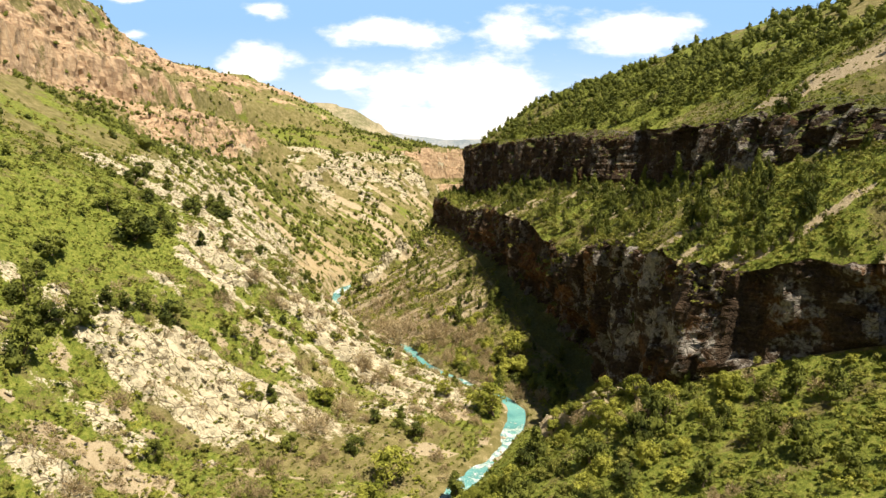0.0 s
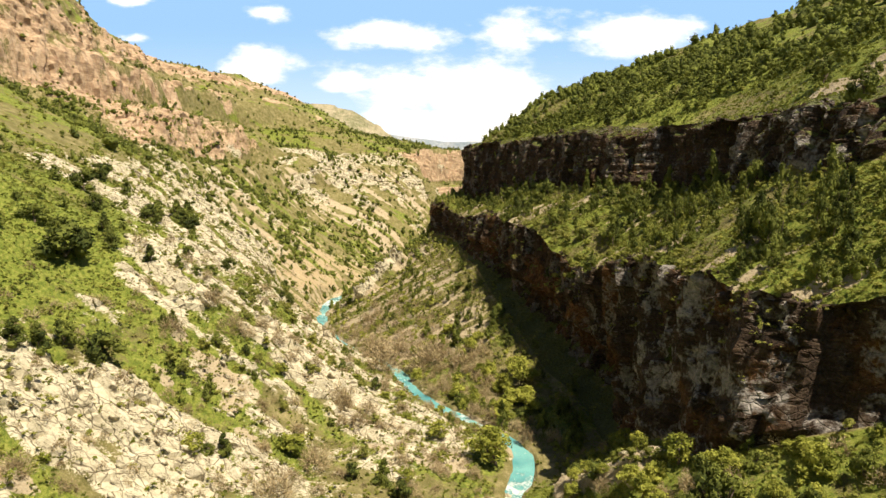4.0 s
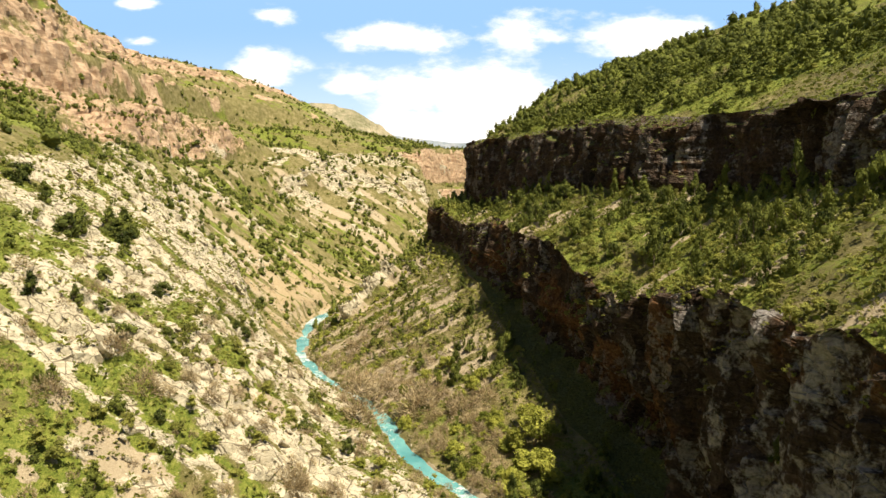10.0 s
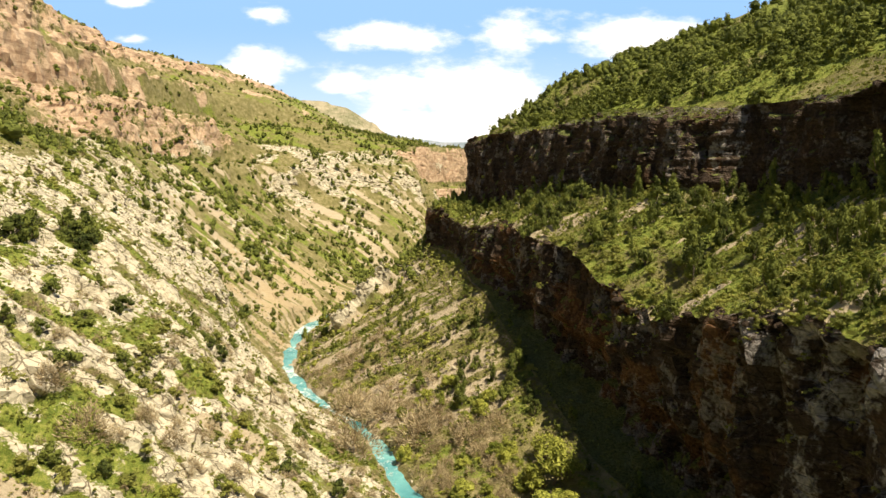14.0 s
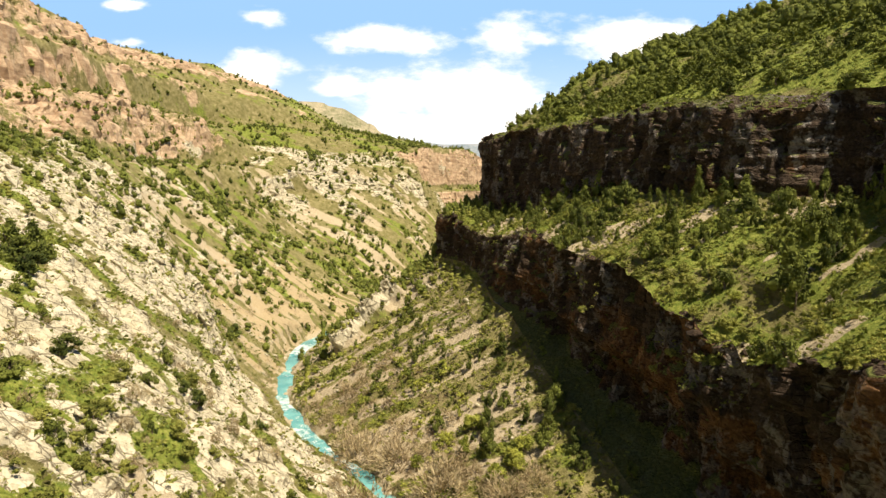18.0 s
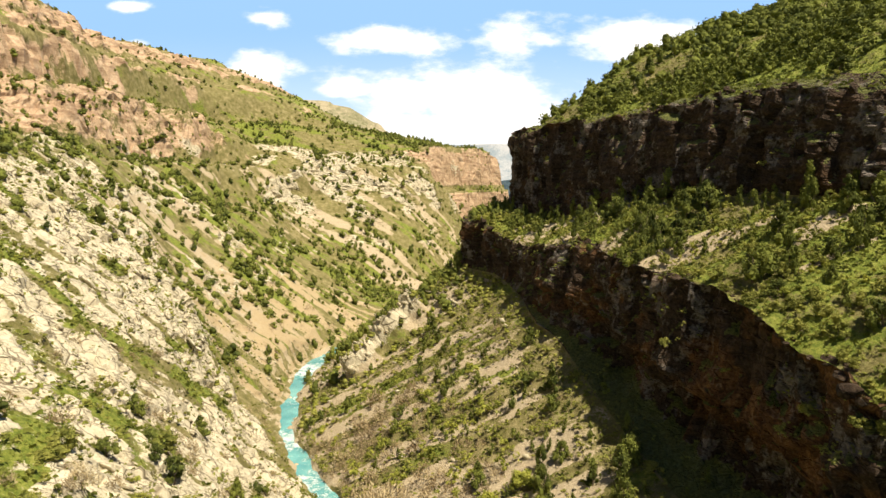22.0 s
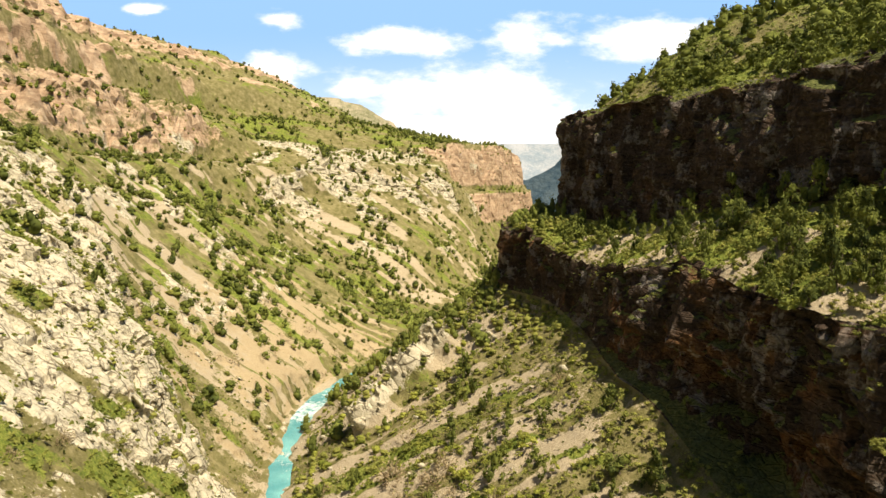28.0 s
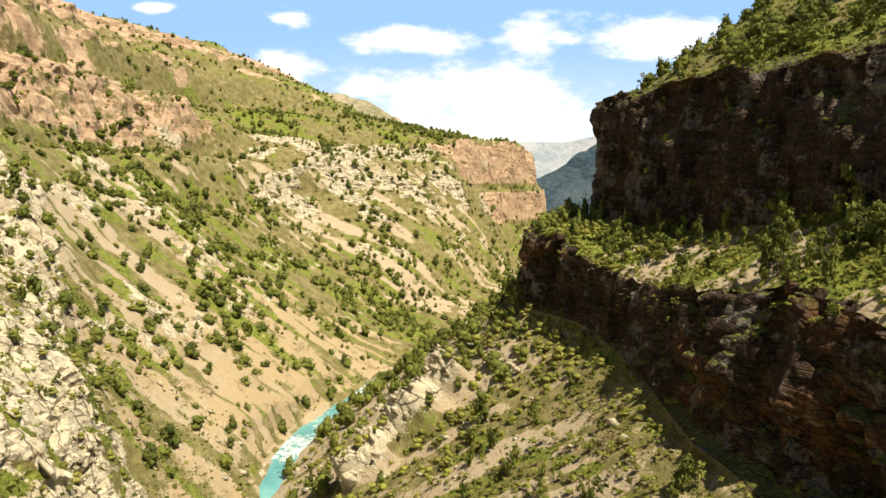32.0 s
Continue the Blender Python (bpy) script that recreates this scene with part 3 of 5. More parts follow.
N = normals(X, Y, Z)
B = (X.copy(), Y.copy(), Z.copy())
left = (SEG < 11)[None, :] & np.ones_like(X, bool)
lowc, upc = (SEG == LOW)[None, :], (SEG == UP)[None, :]
cliffy = lowc | upc
talus, bench, hill = (SEG == TALUS)[None, :], (SEG == BENCH)[None, :], (SEG >= LIP)[None, :]
river_bed = ((SEG >= 11) & (SEG < TALUS))[None, :]

# --- what grows or lies where ---
stripe = fbm(X * 0.12 - Z * 0.16, Y * 1.5 + 0.10 * X + 3.5 * fbm(X, Y, Z, 12, 3, seed=12), Z * 0, 5.5, 3, seed=7)
n40, n15, n6 = fbm(X, Y, Z, 40, 4, seed=1), fbm(X, Y, Z, 15, 4, seed=2), fbm(X, Y, Z, 6, 4, seed=3)
rib = fbm(X * 0.35 + np.where((SEG >= TALUS)[None, :], -0.6, 0.6) * Z, Y * 1.2, Z * 0, 9, 4, seed=5)               # ribs that run down the slope
rib2 = fbm(X * 0.30 + 0.6 * Z, Y * 1.3, Z * 0, 3.6, 3, seed=15) * left * smooth(Y, 285, 310)                       # finer runs of scree and grass
spur_end = np.interp(Z, [2, 20, 35, 46, 53, 60, 75], [286, 297, 310, 329, 341, 354, 360])
meadow = smooth(Z - (0.26 * (Y - 150) + 36) + 5 * n15, 0, 7) * (1 - smooth(Y, 185, 225))      # a grassy shoulder above the crags
spur = smooth(Y, 98, 150) * (1 - smooth(Y - spur_end, -4, 3)) * smooth(Z, 0.8, 4.5) * (1 - smooth(Z, 62, 76)) * (1 - meadow)
near_rock = smooth(Y, 50, 80) * (1 - smooth(Y, 170, 200)) * (1 - smooth(Z, 40, 50)) * smooth(Z, 6, 12)
rock = left * np.clip(spur * (0.54 + 0.42 * smooth(Y, 135, 175) + 0.75 * rib * (1 - smooth(Y, 200, 240)) + 0.35 * n15) + near_rock * (0.04 + 1.2 * rib + 0.45 * n15 + 0.55 * n6), 0, 1)
seam = fbm((X * 0.52 + Z * 0.62 + Y * 0.58) + 2.0 * n15, (Y * 0.75 - Z * 0.6) * 0.22, (X - Z) * 0.2, 5.0, 3, seed=13)
rock = rock * (1 - 0.72 * spur * smooth(seam + 0.3 * n15 + 0.8 * n6, 0.10, 0.42)) * (1 - 0.6 * spur * smooth(fbm((X * 0.52 + Z * 0.62 + Y * 0.58) * 1.2 + n6, (Y * 0.75 - Z * 0.6) * 0.12, (X - Z) * 0.12, 1.8, 2, seed=16), 0.16, 0.30))
crag = left * smooth(Y, 455, 485) * (1 - smooth(Y, 575, 610)) * smooth(Z, 38, 50) * (1 - smooth(Z, 80, 92)) * smooth(0.8 * n40 + n15 + 0.4 * n6, -0.10, 0.08)
patches = left * smooth(Y, 290, 330) * (1 - smooth(Y, 620, 700)) * smooth(Z, 10, 25) * (1 - smooth(Z, 80, 95)) * smooth(n15 + 0.5 * rib + 0.4 * n6 + 0.3 * n40, 0.08, 0.38) * 0.52
rock = np.clip(np.maximum(rock, np.maximum(crag, patches)), 0, 1)
steep = 1 - np.abs(N[..., 2])
red = left * np.clip(smooth(Z, 76, 82) * (1 - smooth(Z, 100, 112)) * smooth(Y, 300, 360) * (1 - smooth(Y, 500, 540)) * (0.62 + 0.5 * n15)
                     + smooth(Z, 100, 112) * (1 - smooth(Z, 150, 160)) * (1 - 0.45 * smooth(Y, 400, 450)) * (1 - smooth(Y, 510, 560)) * (0.72 + 0.8 * n15)
                     + smooth(Z, 144, 152) * (1 - smooth(Z, 160, 170)) * smooth(Y, 420, 470) * (0.7 + 0.7 * n15)
                     + smooth(Z, 108, 120) * (1 - smooth(Z, 136, 146)) * smooth(Y, 400, 450) * (1 - smooth(Y, 640, 700)) * (0.05 + 1.2 * n15)
                     + smooth(Y, 594, 612) * (1 - smooth(Y, 715, 740)) * smooth(Z, 32, 38) * (1 - smooth(Z, 84, 89)) * (1 - 0.8 * smooth(Z, 54, 56) * (1 - smooth(Z, 60, 63))), 0, 1)
ochre = left * smooth(Y - spur_end, 0, 6) * (1 - smooth(Y, 400, 450)) * (1 - smooth(Z, 22, 62)) * np.clip(0.46 + 0.7 * rib2 - smooth(Z, 10, 45) * 0.28 + 0.55 * rib + 0.6 * n6 + 0.4 * n15, 0, 1)
scree = np.clip(left * smooth(Y, 290, 310) * (1 - smooth(Y, 560, 600)) * (1 - smooth(Z, 60, 85)) * smooth(0.7 * rib + 0.8 * rib2 + 0.35 * n15 + 0.3 * n6, 0.0, 0.3) * 0.85
                + left * (1 - smooth(Y, 165, 215)) * (1 - smooth(Z, 20, 40)) * smooth(-rib + 0.7 * n15 + 0.4 * n6, 0.2, 0.42) * 1.0
                + left * smooth(Y - spur_end, 0, 5) * (1 - smooth(Y, 345, 380)) * (1 - smooth(Z, 24, 46)) * np.clip(0.42 + 0.9 * rib2 + 0.5 * n6, 0, 0.8)
                # pale scree is cut back at the cliff foot to deepen the shade there
                + talus * smooth(Y, 195, 235) * smooth(stripe + 0.25 * n6 + 0.14 * smooth(Y, 245, 280) * 1.7, -0.16, 0.06) * (0.85 - 0.45 * smooth(FRAC[None, :], 0.75, 0.9))
                + bench * smooth(fbm(X * 0.12, Y + 0.15 * X, Z * 0, 2.6, 3, seed=14), 0.12, 0.24) * smooth(n15, -0.3, 0.05) * 0.95 + river_bed * (0.35 + 0.9 * n6)
                + hill * smooth(6.5 + 9.0 * n6 + 5.0 * n15 - np.abs((X - 68) * 0.69 + (Y - 154) * 0.72), 0, 3) * smooth(X, 66, 72) * (1 - smooth(X, 100, 112)) * 0.9, 0, 1)
# green is lowered on the far left slope to dull it as haze would
green = np.clip(left * (1 - smooth(Y, 190, 230)) * smooth(Z, 36, 46) * (1 - smooth(Z, 100, 112)) * 0.22 + left * (0.29 + 0.5 * n40 + 0.6 * n15 + 0.25 * n6) + left * smooth(Y, 290, 330) * (0.10 + 0.2 * n6) - 0.9 * rib2 - 0.16 * left * smooth(Y, 400, 470) + left * smooth(Y, 410, 500) * smooth(Z, 78, 100) * (1 - smooth(Z, 120, 145)) * (0.12 + 0.5 * n6 + 0.3 * n15)
                + left * (1 - smooth(Y, 170, 215)) * (0.30 - 0.3 * rib) + spur * 0.5 * smooth(seam + 0.35 * n15, 0.15, 0.4) + talus * (0.26 - 0.14 * smooth(Y, 225, 260) + 0.5 * n15 - 0.4 * stripe) + talus * (1 - smooth(Y, 120, 160)) * 0.4
                + bench * (0.62 + 0.6 * n15 + 0.3 * n6) + hill * (0.60 + 0.4 * n40 + 0.5 * n15 + 0.3 * n6), 0, 1)

# a limestone fin that breaks through the talus, and a bank of earth by the water
fin_t = np.clip(((X + 33) * 16 + (Y - 301) * 9) / 337.0, 0, 1)
fin_d = np.hypot(X + 33 - 16 * fin_t, Y - 301 - 9 * fin_t)
fin = talus * smooth(3.5 - fin_d + 2.6 * n6, 0, 1.7)
rock = np.maximum(rock, fin)
bank_t = np.clip(((X - 24) * 10 - (Y - 126) * 9) / 181.0, 0, 1)
bank_d = np.hypot(X - 24 - 10 * bank_t, Y - 126 + 9 * bank_t)
bank = talus * smooth(6.0 + 2.0 * n6 - bank_d, 0, 5.0)
scree = np.maximum(scree, bank * (0.85 + 0.7 * n6))

# --- relief ---
n3 = fbm(X, Y, Z, 2.6, 3, seed=4)
D = 1.0 * n15 * (~cliffy) + (0.5 * n6 + 0.22 * n3) * (~cliffy) * (1 - 0.8 * rock)
D = D + left * smooth(Z, 125, 145) * (2.5 * n15 + 1.5 * n6)
D = D + left * smooth(Z, 138, 148) * smooth(Y, 380, 430) * 5.0 * (cells(X / 13, Y / 10, Z / 9, 29)[2] - 0.5)
D = D + left * (1.4 * n40 + 1.1 * rib * smooth(Z, 4, 15))
# bedded, blocky limestone on the spur
wx, wy, wz = X + 1.6 * n15, Y + 1.6 * fbm(X, Y, Z, 9, 2, seed=8), Z + 1.2 * fbm(X, Y, Z, 8, 2, seed=9)
bed = (wx * 0.52 + wz * 0.62 + wy * 0.58)
run = (wy * 0.75 - wz * 0.6)
d1, gap, own = cells(bed / 3.0, run / 10.0, (wx - wz) / 13.0, 11)
e1, gap2, own2 = cells(bed / 1.2, run / 4.2, (wx - wz) / 5.5, 17)
block = 1.7 * (own - 0.5) - 0.7 * (1 - smooth(gap, 0.0, 0.08)) + 0.30 * (own2 - 0.5) - 0.16 * (1 - smooth(gap2, 0.0, 0.10))
D = D + rock * (block * 1.15 + 0.4 + 0.8 * smooth(Y, 290, 330) * (own - 0.3)) + near_rock * left * rock * 1.2
D = D + red * left * (1 - 0.65 * smooth(B[1], 520, 560)) * (1.8 * (cells(X / 5, Y / 4, Z / 14, 27)[2] - 0.5) + 3.0 * fbm(X, Y * 1.3, Z * 0.3, 11, 5, 0.6, seed=21) + 3.2 * (cells(X / 9, Y / 8, Z / 7, 25)[2] - 0.5) + 0.9 * (cells(X / 4, Y / 4, Z / 2.2, 23)[2] - 0.5))
# cliffs: buttresses and clefts, ledges along the beds, blocks
buttress = 1 - np.abs(fbm(X * 0.5, Y, Z * 0.10, 13, 4, 0.55, seed=31)) * 2.6 - 0.8 * smooth(np.abs(fbm(X, Y, Z * 0.3, 6, 3, seed=37)), 0.0, 0.3)
ledge = value(Z * 0 + 3, Y * 0.02, (Z + 0.8 * n15) / 1.5, 33) + 0.7 * value(Z * 0 + 9, Y * 0.03, (Z + 0.6 * n6) / 0.7, 35)
c1, cgap, cown = cells((X + n3) / 2.6, (Y + n6) / 2.6, (Z + n6) / 7.0, 41)
v1, vgap, vown = cells((X + n6) / 6.5, (Y + 1.8 * n15) / 5.5, Z / 26.0, 45)
wall = 2.3 * buttress + np.where(upc, 0.3, 0.1) * ledge + np.where(upc, 1.2, 0.8) * (cown - 0.5) - 0.5 * (1 - smooth(cgap, 0, 0.12)) + 0.5 * n6 + 3.2 * (1 - 0.55 * lowc * smooth(B[1], 180, 200)) * (vown - 0.5) - 1.6 * (1 - smooth(vgap, 0, 0.10))
saw = 1 - ((B[1] + 7 * fbm(X * 0.3, Y * 0.5, Z * 0.12, 9, 3, seed=39)) / 13.0) % 1.0
wall = wall + saw * np.where(upc, 1.2, 2.8 * (1 - smooth(B[1], 155, 170)))
column = cells((X + n6) / 7.0, (Y + 0.8 * n6) / 4.2, Z / 60.0, 47)
wall = wall + upc * (1 - smooth(B[1], 178, 192)) * (3.0 * (column[2] - 0.5) - 1.3 * (1 - smooth(column[1], 0, 0.12)) - 0.25 * ledge)
wall = wall * (1 - 0.45 * lowc * (1 - smooth(B[1], 124, 142)))
edge_fade = np.where(SEG == LOW, np.minimum(1, np.minimum(FRAC * 9, (1 - FRAC) * 9 + 0.55)), np.where(SEG == UP, np.minimum(1, np.minimum(FRAC * 6 + 0.2, (1 - FRAC) * 6 + 0.6)), 0))[None, :]
D = D + cliffy * wall * edge_fade * np.where(upc, 0.75, 1.0 + 0.15 * (1 - smooth(B[1], 150, 175))) * (1 - 0.75 * upc * smooth(B[1], 218, 220) * (1 - smooth(B[1], 223.5, 226)))
D = D + river_bed * 0.15 * n6 + fin * (4.5 + 4.0 * fin_t) * (1 + 0.35 * n6) + bank * (3.2 + 1.5 * n6)
pin = np.exp(-((B[1] - 146) / 2.6) ** 2) * lowc * (1 - smooth(B[2], 27, 33)) + 0.8 * np.exp(-((B[1] - 268) / 2.2) ** 2) * lowc * (1 - smooth(B[2], 36, 42))
D = D + pin * 2.0
shaft = smooth(B[1], 220.6, 221.6) * (1 - smooth(B[1], 223.2, 225.5))
pillar = upc * (shaft * (0.5 * ledge + 0.7 * (cown - 0.5)) - 3.5 * smooth(B[1], 168, 174) * (1 - smooth(B[1], 184, 190)))
X = X + (upc | (SEG == LIP)[None, :]) * (6.0 * smooth(B[1], 200, 208) * (1 - smooth(B[1], 221.0, 222.8)) - 0.8 * shaft) * np.where(SEG == LIP, 1 - FRAC, 1.0)[None, :]
D = D + pillar
fade = smooth(rows_y, -240, -150)[:, None]
D = D * fade
D = np.where(Z > 160, D * 0.6, D)
flat_dir = N.copy()
flat_dir[..., 2] *= np.where(cliffy, 0.25, 1.0)
X, Y2, Z = X + N[..., 0] * D, Y + N[..., 1] * D * smooth(rows_y, 40, 50)[:, None], Z + flat_dir[..., 2] * D
Y = Y2
# an uneven rim: the bench edge and the cliff top wander
N = normals(X, Y, Z)


def sheet(name, mask_cols, mat, attrs, label, category, crisp):
    """One object out of the columns of the sheet that are named."""
    used = np.where(mask_cols)[0]
    R, C = X.shape
    idx = np.arange(R * C).reshape(R, C)
    starts = [c for c in used if c + 1 < C]
    a = idx[:-1][:, starts]
    b, c_, d = a + 1, a + 1 + C, a + C
    q = np.stack([a, b, c_, d], -1).reshape(-1, 4)
    keep, inv = np.unique(q, return_inverse=True)
    q = inv.reshape(-1, 4)
    P = np.stack([X, Y, Z], -1).reshape(-1, 3)[keep]
    me = bpy.data.meshes.new(name)
    me.vertices.add(len(P))
    me.vertices.foreach_set("co", P.astype(np.float32).ravel())
    me.loops.add(q.size)
    me.loops.foreach_set("vertex_index", q.astype(np.int32).ravel())
    me.polygons.add(len(q))
    me.polygons.foreach_set("loop_start", np.arange(0, q.size, 4, dtype=np.int32))
    me.update(calc_edges=True)
    for key, arr in attrs.items():
        at = me.attributes.new(key, "FLOAT", "POINT")
        at.data.foreach_set("value", np.broadcast_to(arr, X.shape).reshape(-1)[keep].astype(np.float32))
    hard = np.broadcast_to(crisp, X.shape).reshape(-1)[keep][q[:, 0]] > 0.35
    me.attributes.new("sharp_face", "BOOLEAN", "FACE").data.foreach_set("value", hard)
    me.materials.append(mat)
    return tagged(new(name, me), label, category, kind="structure")


is_low, is_up = SEG == LOW, (SEG == UP) | (SEG == LIP)
# steep faces high on the left are bare rock
bare_face = left * smooth(1 - N[..., 2], 0.30, 0.45) * smooth(B[1], 200, 260) * smooth(B[2], 66, 74)
red = np.maximum(red, bare_face * (1 - 0.6 * smooth(B[1], 410, 450) * smooth(B[2], 95, 105) * (1 - smooth(B[2], 140, 150))) * np.clip(0.42 + 0.9 * n15, 0, 0.9))
green = np.clip(green * (1 - 0.35 * bare_face), 0, 1)
ground = sheet("ground", ~(is_low | is_up), GROUND, {"rock": rock, "red": red, "ochre": ochre, "scree": scree, "green": green},
               "canyon slopes of spring grass, scree and pale limestone crags", "ground", np.maximum(rock, red))
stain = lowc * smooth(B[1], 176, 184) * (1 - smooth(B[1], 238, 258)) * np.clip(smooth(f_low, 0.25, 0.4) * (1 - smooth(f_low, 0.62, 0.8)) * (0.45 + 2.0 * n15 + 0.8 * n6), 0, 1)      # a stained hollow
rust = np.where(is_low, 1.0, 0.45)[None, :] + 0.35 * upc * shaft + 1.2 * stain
# grey rock patches, with sunlight painted in nearby and shade further along
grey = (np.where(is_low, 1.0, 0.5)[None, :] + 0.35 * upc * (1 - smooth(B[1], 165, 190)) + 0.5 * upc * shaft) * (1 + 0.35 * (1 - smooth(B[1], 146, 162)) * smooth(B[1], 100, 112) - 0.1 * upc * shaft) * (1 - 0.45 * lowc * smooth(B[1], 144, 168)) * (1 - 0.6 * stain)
ledge_green = cliffy * (1 - 0.5 * lowc * (1 - smooth(B[1], 150, 165))) * np.clip(smooth(N[..., 2], 0.35, 0.75) * 0.7, 0, 1) + (SEG == LIP)[None, :] * smooth(N[..., 2], 0.55, 0.8) * (0.55 + 0.5 * n15)
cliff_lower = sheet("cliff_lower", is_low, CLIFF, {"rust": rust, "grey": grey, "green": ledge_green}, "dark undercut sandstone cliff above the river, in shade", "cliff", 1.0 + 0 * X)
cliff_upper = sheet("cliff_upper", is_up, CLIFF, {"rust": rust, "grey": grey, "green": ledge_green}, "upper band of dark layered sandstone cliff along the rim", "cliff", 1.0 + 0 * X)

# ---- river ----


def build_river():
    ys = np.concatenate([np.arange(-200, 100, 5.0), np.arange(100, 470, 0.7), np.arange(470, 700, 4.0)])
    k = 14
    rx, half = river_x(ys), river_w(ys) / 2 + 0.2
    u = np.linspace(-1, 1, k)[None, :]
    gx = rx[:, None] + u * half[:, None]
    gy = np.repeat(ys[:, None], k, 1)
    rapid = np.clip(0.5 + fbm(gx, gy, gx * 0, 14, 3, seed=51) * 1.4, 0, 1)
    gz = 0.10 + 0.13 * fbm(gx, gy, gx * 0, 1.6, 3, seed=52) * (0.5 + rapid)
    verts = np.stack([gx, gy, gz], -1).reshape(-1, 3)
    faces = [(r * k + c, r * k + c + 1, (r + 1) * k + c + 1, (r + 1) * k + c) for r in range(len(ys) - 1) for c in range(k - 1)]
    me = bpy.data.meshes.new("river")
    me.from_pydata(verts.tolist(), [], faces)
    at = me.attributes.new("foam", "FLOAT", "POINT")
    at.data.foreach_set("value", rapid.reshape(-1).astype(np.float32))
    for pz in me.polygons:
        pz.use_smooth = True
    me.materials.append(WATER)
    return tagged(new("water_river", me), "turquoise mountain river with white rapids", "river", kind="structure")


build_river()

# ---- far hills ----


def far_hill(name, crest, depth, drop, mat, label, step=12.0, rough=14.0, seed=0):
    """A long hill: crest is a list of (x, y, z) along its top; it falls to both sides."""
    cx, cy, cz = (np.array(a, float) for a in zip(*crest))
    L = np.concatenate([[0], np.cumsum(np.hypot(np.diff(cx), np.diff(cy)))])
    s = np.arange(0, L[-1], step)
    px, py, pz = (np.interp(s, L, a) for a in (cx, cy, cz))
    tx, ty = np.gradient(px), np.gradient(py)
    ln = np.hypot(tx, ty)
    nx, ny = ty / ln, -tx / ln
    v = np.linspace(-1, 1, 31)
    prof = np.abs(v) ** 0.9
    gx = px[:, None] + nx[:, None] * v * depth
    gy = py[:, None] + ny[:, None] * v * depth
    gz = pz[:, None] - prof * drop
    gz = gz + rough * fbm(gx, gy, gz * 0, rough * 8, 5, seed=seed) * (0.25 + prof)
    gz = gz + 0.5 * rough * (cells(gx / (4 * rough), gy / (4 * rough), gz * 0, seed + 3)[2] - 0.5) * np.exp(-(v / 0.25) ** 2) * (rough < 20)
    k = len(v)
    faces = [(r * k + c, r * k + c + 1, (r + 1) * k + c + 1, (r + 1) * k + c) for r in range(len(s) - 1) for c in range(k - 1)]
    me = bpy.data.meshes.new(name)
    me.from_pydata(np.stack([gx, gy, gz], -1).reshape(-1, 3).tolist(), [], faces)
    me.materials.append(mat)
    return tagged(new(name, me), label, "hill", kind="structure")


far_hill("backdrop_hump", [(-330, 1050, 176), (-240, 1080, 187), (-190, 1090, 186), (-150, 1090, 179), (-118, 1085, 160), (-85, 1075, 138), (-50, 1060, 115)], 160, 130, FAR_RIM, "far flat-topped hill with a dry rocky rim", seed=61, rough=13, step=6)
far_hill("backdrop_ridge", [(-900, 3200, 300), (-300, 3100, 290), (0, 3000, 245), (200, 2900, 240), (420, 2900, 235), (700, 2900, 300), (1500, 2800, 330)], 700, 380, FAR_DRY_HAZED, "distant dry plateau ridge, blue-grey haze painted into its colour", step=30, rough=30, seed=62)
far_hill("backdrop_wooded_slope", [(-60, 1235, 58), (40, 1245, 60), (100, 1250, 68), (145, 1260, 92), (205, 1280, 130), (300, 1300, 160), (420, 1340, 185), (700, 1400, 210)], 260, 190, FAR_WOODED_HAZED, "distant wooded slope, dark blue haze painted into its colour", step=12, rough=14, seed=63)
tagged(sun_ob, "the sun", "light")

# ---- plants ----


def mesh_of(name, verts, faces, mat, smooth_faces=False):
    me = bpy.data.meshes.new(name)
    me.from_pydata([tuple(v) for v in verts], [], faces)
    me.materials.append(mat)
    if smooth_faces:
        me.polygons.foreach_set("use_smooth", [True] * len(faces))
    return me


def unit(r, n):
    v = r.normal(size=(n, 3))
    return v / np.linalg.norm(v, axis=1, keepdims=True)


def sprigs_at(r, centres, outward, size):
    """A small, randomly turned sprig at every centre, facing roughly outward."""
    n = len(centres)
    nrm = outward + 0.9 * unit(r, n)
    nrm /= np.linalg.norm(nrm, axis=1, keepdims=True)
    a = np.cross(nrm, unit(r, n))
    a /= np.maximum(np.linalg.norm(a, axis=1, keepdims=True), 1e-6)
    b = np.cross(nrm, a)
    s = size * r.uniform(0.6, 1.4, (n, 1))
    v = np.stack([centres + a * s * 1.2, centres + b * s * 0.55 - a * s * 0.6, centres - b * s * 0.55 - a * s * 0.6], 1).reshape(-1, 3)
    f = [(3 * i, 3 * i + 1, 3 * i + 2) for i in range(n)]
    return v, f


def lumpy(r, centre, rad, seg=7, rings=5):
    """A small closed lump."""
    vs, fs = [], []
    ph = r.uniform(0, 6.28)
    for i in range(rings + 1):
        t = math.pi * i / rings
        for j in range(seg):
            a = 2 * math.pi * j / seg + ph
            k = r.uniform(0.78, 1.12)
            vs.append((centre[0] + rad[0] * k * math.sin(t) * math.cos(a), centre[1] + rad[1] * k * math.sin(t) * math.sin(a), centre[2] + rad[2] * k * math.cos(t)))
    for i in range(rings):
        for j in range(seg):
            k = (j + 1) % seg
            if i:
                fs.append((i * seg + j, (i + 1) * seg + j, i * seg + k))
            if i < rings - 1:
                fs.append(((i + 1) * seg + j, (i + 1) * seg + k, i * seg + k))
    return vs, fs


